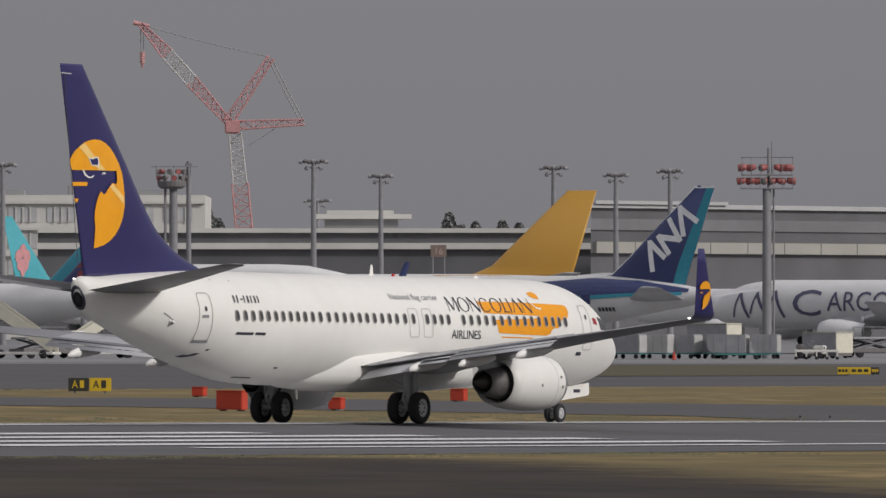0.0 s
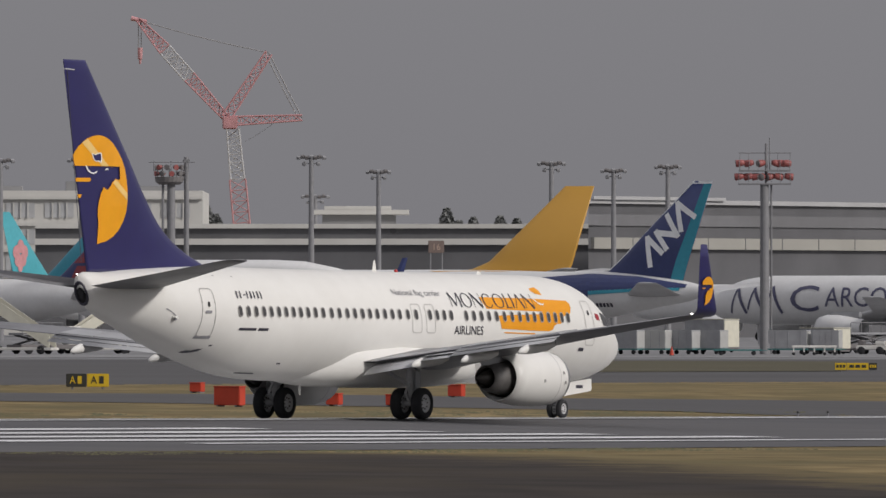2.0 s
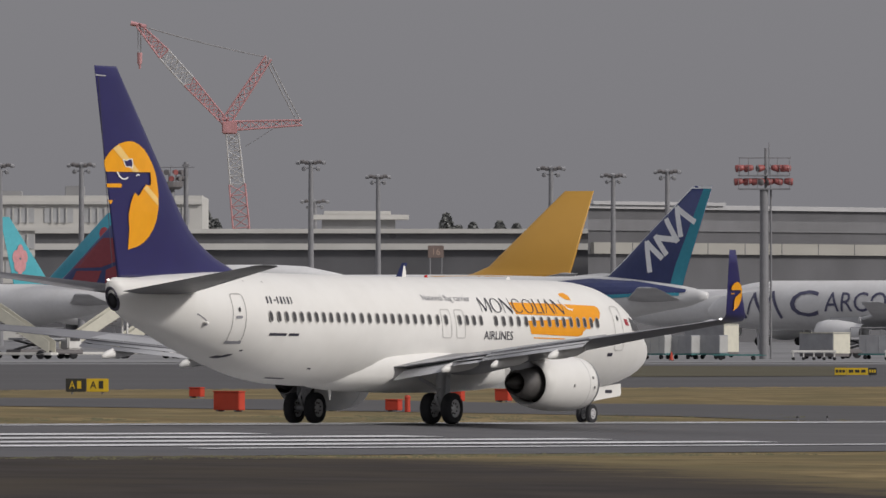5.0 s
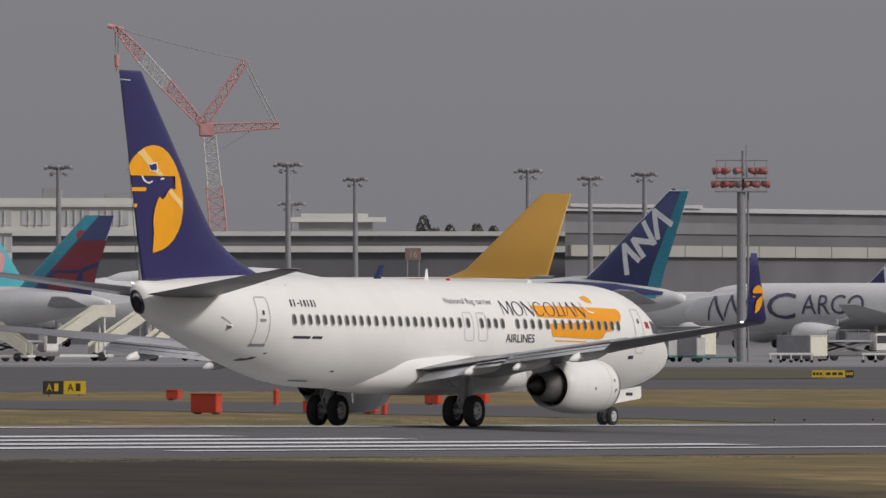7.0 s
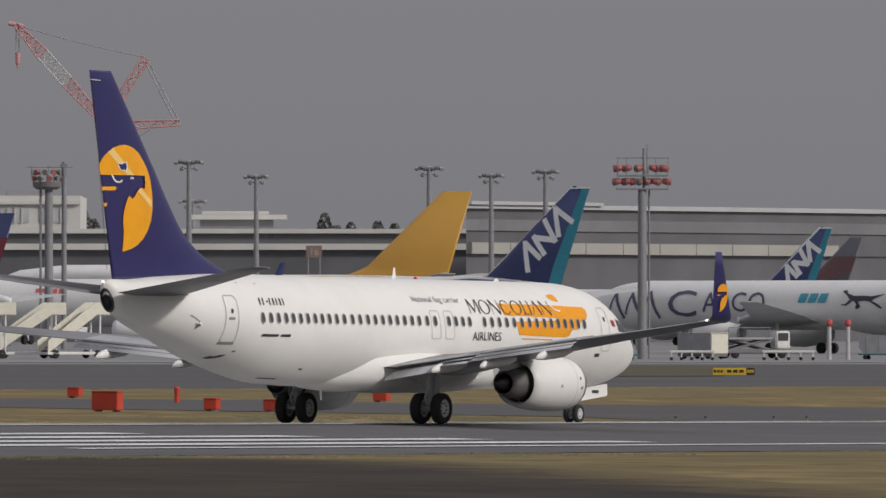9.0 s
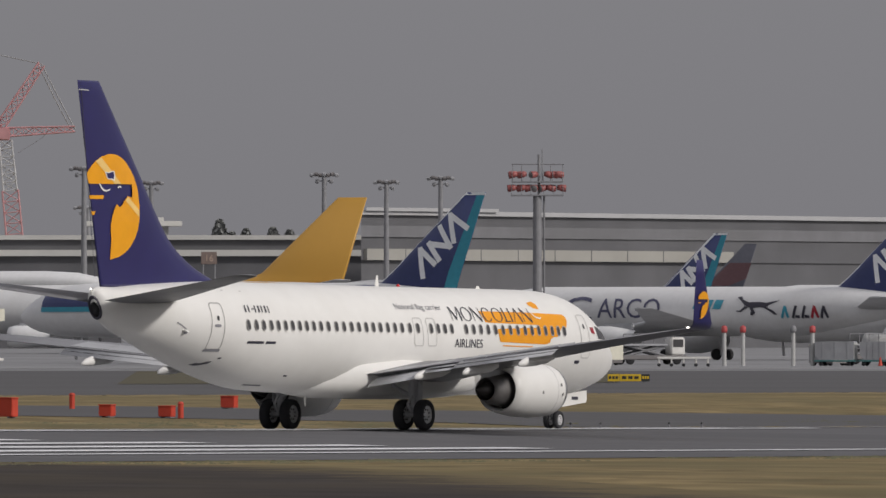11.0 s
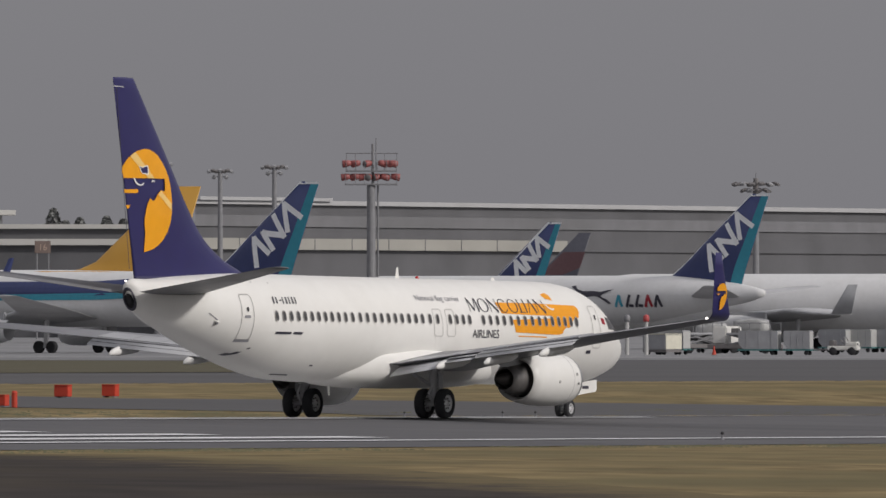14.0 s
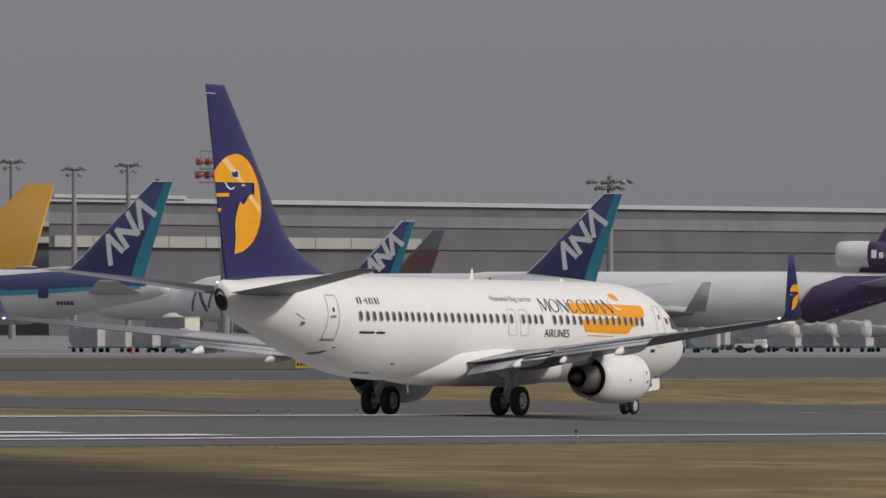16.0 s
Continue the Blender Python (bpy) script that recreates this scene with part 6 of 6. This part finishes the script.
def stairs(u, d, turn):
    top = new("boarding_stairs")
    tagged(top, "cream mobile boarding stairs standing on the apron", "stairs")
    x, y = spot(u, d)
    top.matrix_world = pose(x, y, 0.025, 0, 0, turn)
    for k in (-0.8, 0.8):
        bm = bmesh.new()
        loft(bm, [[(a, k + b, z) for a, z in ((-3.2, 0.5), (2.4, 4.0), (3.8, 4.0), (3.8, 5.1), (2.2, 5.1), (-3.2, 1.6))] for b in (-0.04, 0.04)])
        part("side_panel", bm, CREAMV, top, "cream side panel")
    for i in range(16):
        bm = bmesh.new()
        box(bm, (-3.1 + i * 0.35, -0.75, 0.5 + i * 0.22), (-2.75 + i * 0.35, 0.75, 0.56 + i * 0.22))
        part("tread", bm, TREAD, top)
    bm = bmesh.new()
    box(bm, (2.3, -0.8, 3.95), (3.9, 0.8, 4.05))
    part("landing", bm, STEEL, top)
    bm = bmesh.new()
    box(bm, (-3.4, -1.0, 0.35), (3.6, 1.0, 0.6), 0.05)
    for k in (-1, 1):
        tube(bm, (2.8, k * 0.7, 0.5), (2.8, k * 0.7, 4.0), 0.1)
    part("chassis", bm, WHITEV, top)
    for i in (-1, 1):
        for k in (-1, 1):
            small_wheel(top, i * 2.4, k * 0.9, 0.4)


stairs(-745, 1235, 160)
stairs(-610, 1250, 20)
stairs(-520, 1260, 25)
stairs(-438, 1255, 38)


def red_post(u, d, cap):
    top = new("hydrant_post")
    tagged(top, "white post with a red rounded cover on top" if cap is CAPRED else "white post with a grey rounded cover on top", "post", "covered posts")
    x, y = spot(u, d)
    top.location = (x, y, 0.025)
    bm = bmesh.new()
    tube(bm, (0, 0, 0), (0, 0, 3.0), 0.2, 0.18, 14)
    part("post", bm, PALE, top)
    bm = bmesh.new()
    lathe(bm, [(2.95, 0.25), (3.2, 0.29), (3.5, 0.24), (3.6, 0.04)], 16, Matrix.Rotation(radians(-90), 4, "Y"), caps=True)
    part("cover", bm, cap, top, "faded rounded cover", True)


CAPRED = material("faded_red_cap_plastic", (0.42, 0.07, 0.07), 0.6, vary=0.12)
for u, cap_ in ((904, CAPRED), (937, CAPRED), (1026, MASTGREY), (1060, CAPRED)):
    red_post(u, 1222, cap_)


def tug_train():
    top = new("baggage_train")
    tagged(top, "white baggage tractor pulling dollies with aluminium containers", "vehicle")
    bm = bmesh.new()
    box(bm, (-1.35, -0.75, 0.42), (1.35, 0.75, 0.82), 0.08)
    box(bm, (0.35, -0.7, 0.8), (1.35, 0.7, 1.18), 0.1)
    part("tractor_body", bm, WHITEV, top, "white tractor body")
    bm = bmesh.new()
    box(bm, (-1.2, -0.7, 0.8), (-0.75, 0.7, 1.3), 0.08)
    part("seat_back", bm, PLAT, top)
    bm = bmesh.new()
    for q in (-0.7, 0.7):
        tube(bm, (0.3, q, 1.1), (0.1, q, 1.55), 0.035)
    tube(bm, (0.1, -0.7, 1.55), (0.1, 0.7, 1.55), 0.035)
    part("screen_frame", bm, PLAT, top)
    for i in (-1, 1):
        for k in (-1, 1):
            small_wheel(top, i * 0.85, k * 0.68, 0.36)
    bm = bmesh.new()
    tube(bm, (-1.3, 0, 0.45), (-2.75, 0, 0.45), 0.05)
    part("tow_bar", bm, PLAT, top)
    bm = bmesh.new()
    tube(bm, (0.15, -0.3, 0.9), (-0.15, -0.3, 1.28), 0.03)
    tube(bm, (-0.17, -0.3, 1.27), (-0.14, -0.3, 1.30), 0.2, 0.2, 14)
    part("steering_wheel", bm, PLAT, top)
    for q in (-0.5, 0.5):
        bm = bmesh.new()
        tube(bm, (1.34, q, 0.98), (1.40, q, 0.98), 0.1, 0.1, 12)
        part("headlight", bm, GLASS, top)
    bm = bmesh.new()
    box(bm, (-0.7, -0.6, 0.8), (0.0, 0.6, 0.9), 0.03)
    part("seat", bm, PLAT, top)
    dolly(top, -4.1, True, w=2.5)
    dolly(top, -7.6, True, w=3.7)
    return top


train = tug_train()

# ---- buildings behind ----
HALLCREAM = material("cream_fascia_panel", (0.33, 0.32, 0.29), 0.7, vary=0.08, scale=0.1)
# Window glass brought near the wall's tone, haze put into its colour.
WINDOWGREY = material("haze_paled_window_glass", (0.44, 0.445, 0.45), 0.35, vary=0.2, scale=0.2)
# Board and numbers muted in colour to stand for the haze before them.
SIGNINK = material("haze_muted_tan_numbers", (0.42, 0.31, 0.25), 0.6)
REDSTEEL = material("red_oxide_sign_frame", (0.20, 0.15, 0.13), 0.6, vary=0.1)


def facade():
    office = [o for o in scene.objects if o.name == "office_building"][0]
    for r in range(4):
        for c in range(8):
            bm = bmesh.new()
            z = 6.2 + r * 4.2
            box(bm, (2.0 + c * 6.2, -0.12, z), (6.6 + c * 6.2, 0.05, z + 2.3))
            w = part("window", bm, WINDOWGREY, office)
            for k in range(3):
                bm = bmesh.new()
                box(bm, (3.1 + c * 6.2 + k * 1.15, -0.3, z - 0.1), (3.3 + c * 6.2 + k * 1.15, -0.122, z + 2.4))
                part("mullion", bm, CREAM, w)
    for r in range(5):
        bm = bmesh.new()
        box(bm, (-0.2, -0.6, 4.9 + r * 4.2), (52, -0.02, 5.4 + r * 4.2))
        part("floor_slab", bm, CREAM, office)
    for x, w, h in ((8, 4, 1.2), (17, 6, 0.8), (30, 3, 1.6), (40, 7, 0.8)):
        bm = bmesh.new()
        box(bm, (x, 5, 23.05), (x + w, 12, 23.1 + h), 0.1)
        part("roof_plant", bm, CONC, office)
    t = [o for o in scene.objects if o.name == "terminal_building"][0]
    bm = bmesh.new()
    box(bm, (0, -1.0, zel(110, 2000)), (110, -0.42, zel(130, 2000)))
    part("cream_band", bm, HALLCREAM, t, "cream fascia panel band")
    for i in range(9):
        bm = bmesh.new()
        box(bm, (11 + i * 11, -1.06, zel(110, 2000)), (11.15 + i * 11, -1.002, zel(130, 2000)))
        part("joint", bm, HALLBAND, t)
    # roof house on the wing
    top = new("roof_pavilion")
    tagged(top, "low pale roof pavilion with overhanging flat roof", "building")
    top.location = (-224 / FOCAL * 2060, 2060, 16.72)
    for nm, lo, hi, m_ in (("wall", (1.2, 0, 0), (12.2, 8, 1.55), CONC), ("roof", (-0.8, -1, 1.55), (14.2, 9, 2.3), CREAM), ("upper_roof", (1.5, 0, 2.3), (11.5, 8, 2.85), CREAM)):
        bm = bmesh.new()
        box(bm, lo, hi, 0.05)
        part(nm, bm, m_, top)
    # stand number board
    top = new("stand_sign")
    tagged(top, "small framed stand number board on posts", "sign")
    x, y = spot(-8, 1900)
    top.location = (x, y, 0)
    bm = bmesh.new()
    for q in (-0.8, 0.8):
        tube(bm, (q, 0, 0), (q, 0, 12), 0.12)
    part("post", bm, MASTGREY, top)
    bm = bmesh.new()
    box(bm, (-1.1, -0.2, 11.9), (1.1, 0, 13.6), 0.05)
    board = part("board", bm, REDSTEEL, top, "brown-red number board")
    words("16", -0.6, 12.3, 1.3, 1.2, lambda a, b: 0.22, SIGNINK, board)


facade()


def far_tree(u, d, h):
    top = new("tree")
    tagged(top, "distant dark evergreen tree behind the roofs", "tree", "far trees")
    x, y = spot(u, d)
    top.location = (x, y, 0)
    rng = random.Random(int(u) + 900)
    bm = bmesh.new()
    tube(bm, (0, 0, 0), (0, 0, h * 0.9), 0.4, 0.08, 7)
    for i in range(6):
        a = rng.random() * 6.28
        tube(bm, (0, 0, h * (0.45 + 0.07 * i)), (2 * math.cos(a), 2 * math.sin(a), h * (0.55 + 0.07 * i)), 0.12, 0.04, 5)
    part("trunk", bm, PLAT, top)
    vs, fs = [], []
    for i in range(900):
        k = rng.random()
        r = (1 - k) ** 0.7 * h * 0.16 * (0.4 + 0.6 * rng.random()) + 0.2
        a = rng.random() * 6.28
        c = Vector((r * math.cos(a), r * math.sin(a), h * (0.5 + 0.52 * k)))
        n = Vector((rng.uniform(-1, 1), rng.uniform(-1, 1), rng.uniform(-1, 1))).normalized()
        t = n.orthogonal().normalized() * 0.42
        b = n.cross(t)
        j = len(vs)
        vs += [c + t, c + b, c - t, c - b]
        fs.append((j, j + 1, j + 2, j + 3))
    link("crown", mesh_from("crown", vs, fs, FOLIAGE), top)


# Leaf colour greyed and paled, with distance haze painted into it.
FOLIAGE = material("haze_paled_foliage", (0.19, 0.195, 0.19), 0.9, vary=0.25)
for u, h in ((11, 20.5), (58, 19), (105, 19.2), (135, 18.8), (-415, 21), (-398, 19.5), (32, 18.5), (-455, 19)):
    far_tree(u, 2300, h)


def traffic_cone(u, d):
    top = new("traffic_cone")
    tagged(top, "small orange traffic cone on the apron", "cone")
    x, y = spot(u, d)
    top.location = (x, y, 0.025)
    bm = bmesh.new()
    tube(bm, (0, 0, 0.04), (0, 0, 0.8), 0.2, 0.04, 14)
    part("cone", bm, BOXRED, top)
    bm = bmesh.new()
    box(bm, (-0.25, -0.25, 0), (0.25, 0.25, 0.05), 0.02)
    part("base", bm, PLAT, top)


traffic_cone(409, 1195)
traffic_cone(1180, 1215)


# ---- weeds and rough grass along the pavement edges ----
def tufts(name, label, spots, mat, low, high, seed):
    rng = random.Random(seed)
    vs, fs = [], []
    for x, y in spots(rng):
        z = ground_at(x, y)
        h = rng.uniform(low, high)
        for k in range(6):
            a = rng.random() * 6.28
            r = rng.uniform(0.05, 0.35)
            px, py = x + r * math.cos(a), y + r * math.sin(a)
            w = rng.uniform(0.04, 0.11)
            lx, ly = rng.uniform(-0.2, 0.2), rng.uniform(0.1, 0.4)
            j = len(vs)
            vs += [(px - w, py, z - 0.02), (px + w, py, z - 0.02), (px + lx, py + ly, z + h * rng.uniform(0.6, 1))]
            fs.append((j, j + 1, j + 2))
    link(name, mesh_from(name, vs, fs, mat), None, label, category="grass", kind="stuff")


def along(s0, s1, o0, o1, n):
    def f(rng):
        for _ in range(n):
            k = rng.random() ** 1.7
            s = s0 + (s1 - s0) * rng.random()
            c = math.sin(s * 0.21) + math.sin(s * 0.083 + 1.3) + 0.6 * math.sin(s * 0.61)
            if rng.random() < 0.35 + 0.25 * c:
                p = START + ALONG * s + ACROSS * (o0 + (o1 - o0) * k)
                yield p.x, p.y
    return f


def between(a, b, wide, n):
    def f(rng):
        va, vb = Vector(a), Vector(b)
        side = (vb - va).orthogonal().normalized()
        for _ in range(n):
            p = va.lerp(vb, rng.random()) + side * wide * (rng.random() ** 2) * rng.choice((-0.25, 1))
            yield p.x, p.y
    return f


WEED = material("green_brown_weeds", (0.118, 0.112, 0.056), 0.95, vary=0.15, scale=0.3)
STRAW = material("straw_coloured_grass_blades", (0.215, 0.165, 0.085), 0.95, vary=0.12, scale=0.3)
tufts("weeds", "green-brown weeds along the runway shoulder", along(-90, 90, 38.5, 46, 2600), WEED, 0.015, 0.06, 3)
tufts("weeds", "green-brown weeds beyond the runway", along(-40, 150, -33, -44, 2000), WEED, 0.015, 0.06, 4)
tufts("rough_grass", "straw-coloured grass tufts between taxiways", between((-60, 694), (110, 811), -9, 1600), STRAW, 0.02, 0.07, 7)


def motions():
    rows = []
    for t, x, y, h in TAXI_ROWS:
        q = Vector((x, y)) - START
        rows.append((t, pose(x, y, height(q.dot(ALONG), q.dot(ACROSS)) + 0.02, 0, 0, h) @ pose(0, 0, 0, 0, 0.607, 0)))
    walk(plane, rows)
    # rolling wheels
    ts = [r[0] for r in TAXI_ROWS]
    way = [0.0]
    for a, b in zip(TAXI_ROWS, TAXI_ROWS[1:]):
        way.append(way[-1] + math.hypot(b[1] - a[1], b[2] - a[2]))
    roll = [interp(list(zip(ts, way)), k / 30)[0] for k in range(481)]
    for ob, radius in WHEELS:
        at = ob.location.copy()
        walk(ob, [(k / 30, pose(*at, 0, math.degrees(roll[k] / radius), 0)) for k in range(481)])
    # baggage train along the apron's edge
    rows = []
    for t, u in ((0, 651), (2, 764), (5, 926), (9, 1142), (13, 1357), (15, 1459), (16, 1504)):
        x, y = spot(u, 1228 - 0.74 * t)
        rows.append((t, pose(x, y, 0.03, 0, 0, -16)))
    walk(train, rows)


# seconds, place of the main wheels, heading
TAXI_ROWS = [
    (0, -3.7, 495.03, 59.89), (0.5, -3.67, 495.09, 59.88), (1, -3.64, 495.15, 59.87), (1.5, -3.6, 495.2, 59.88),
    (2, -3.52, 495.32, 59.89), (2.5, -3.45, 495.45, 59.89), (3, -3.34, 495.65, 59.85), (3.5, -3.18, 495.92, 59.82),
    (4, -2.98, 496.28, 59.79), (6.5, -1.27, 499.11, 59.71), (7, -0.8, 499.91, 59.67), (7.5, -0.27, 500.79, 59.61),
    (8, 0.31, 501.75, 59.55), (8.5, 0.96, 502.81, 59.47), (9, 1.64, 503.93, 59.39), (9.5, 2.37, 505.16, 59.35),
    (12, 6.93, 512.55, 59.2), (12.5, 8.03, 514.38, 59.28), (13, 9.23, 516.42, 59.36), (13.5, 10.59, 518.75, 59.34),
    (14, 12.15, 521.42, 59.38), (14.5, 13.99, 524.54, 59.35), (15, 16.09, 528.12, 59.46), (15.5, 18.49, 532.18, 59.46),
    (16, 21.18, 536.7, 59.54),
]
motions()
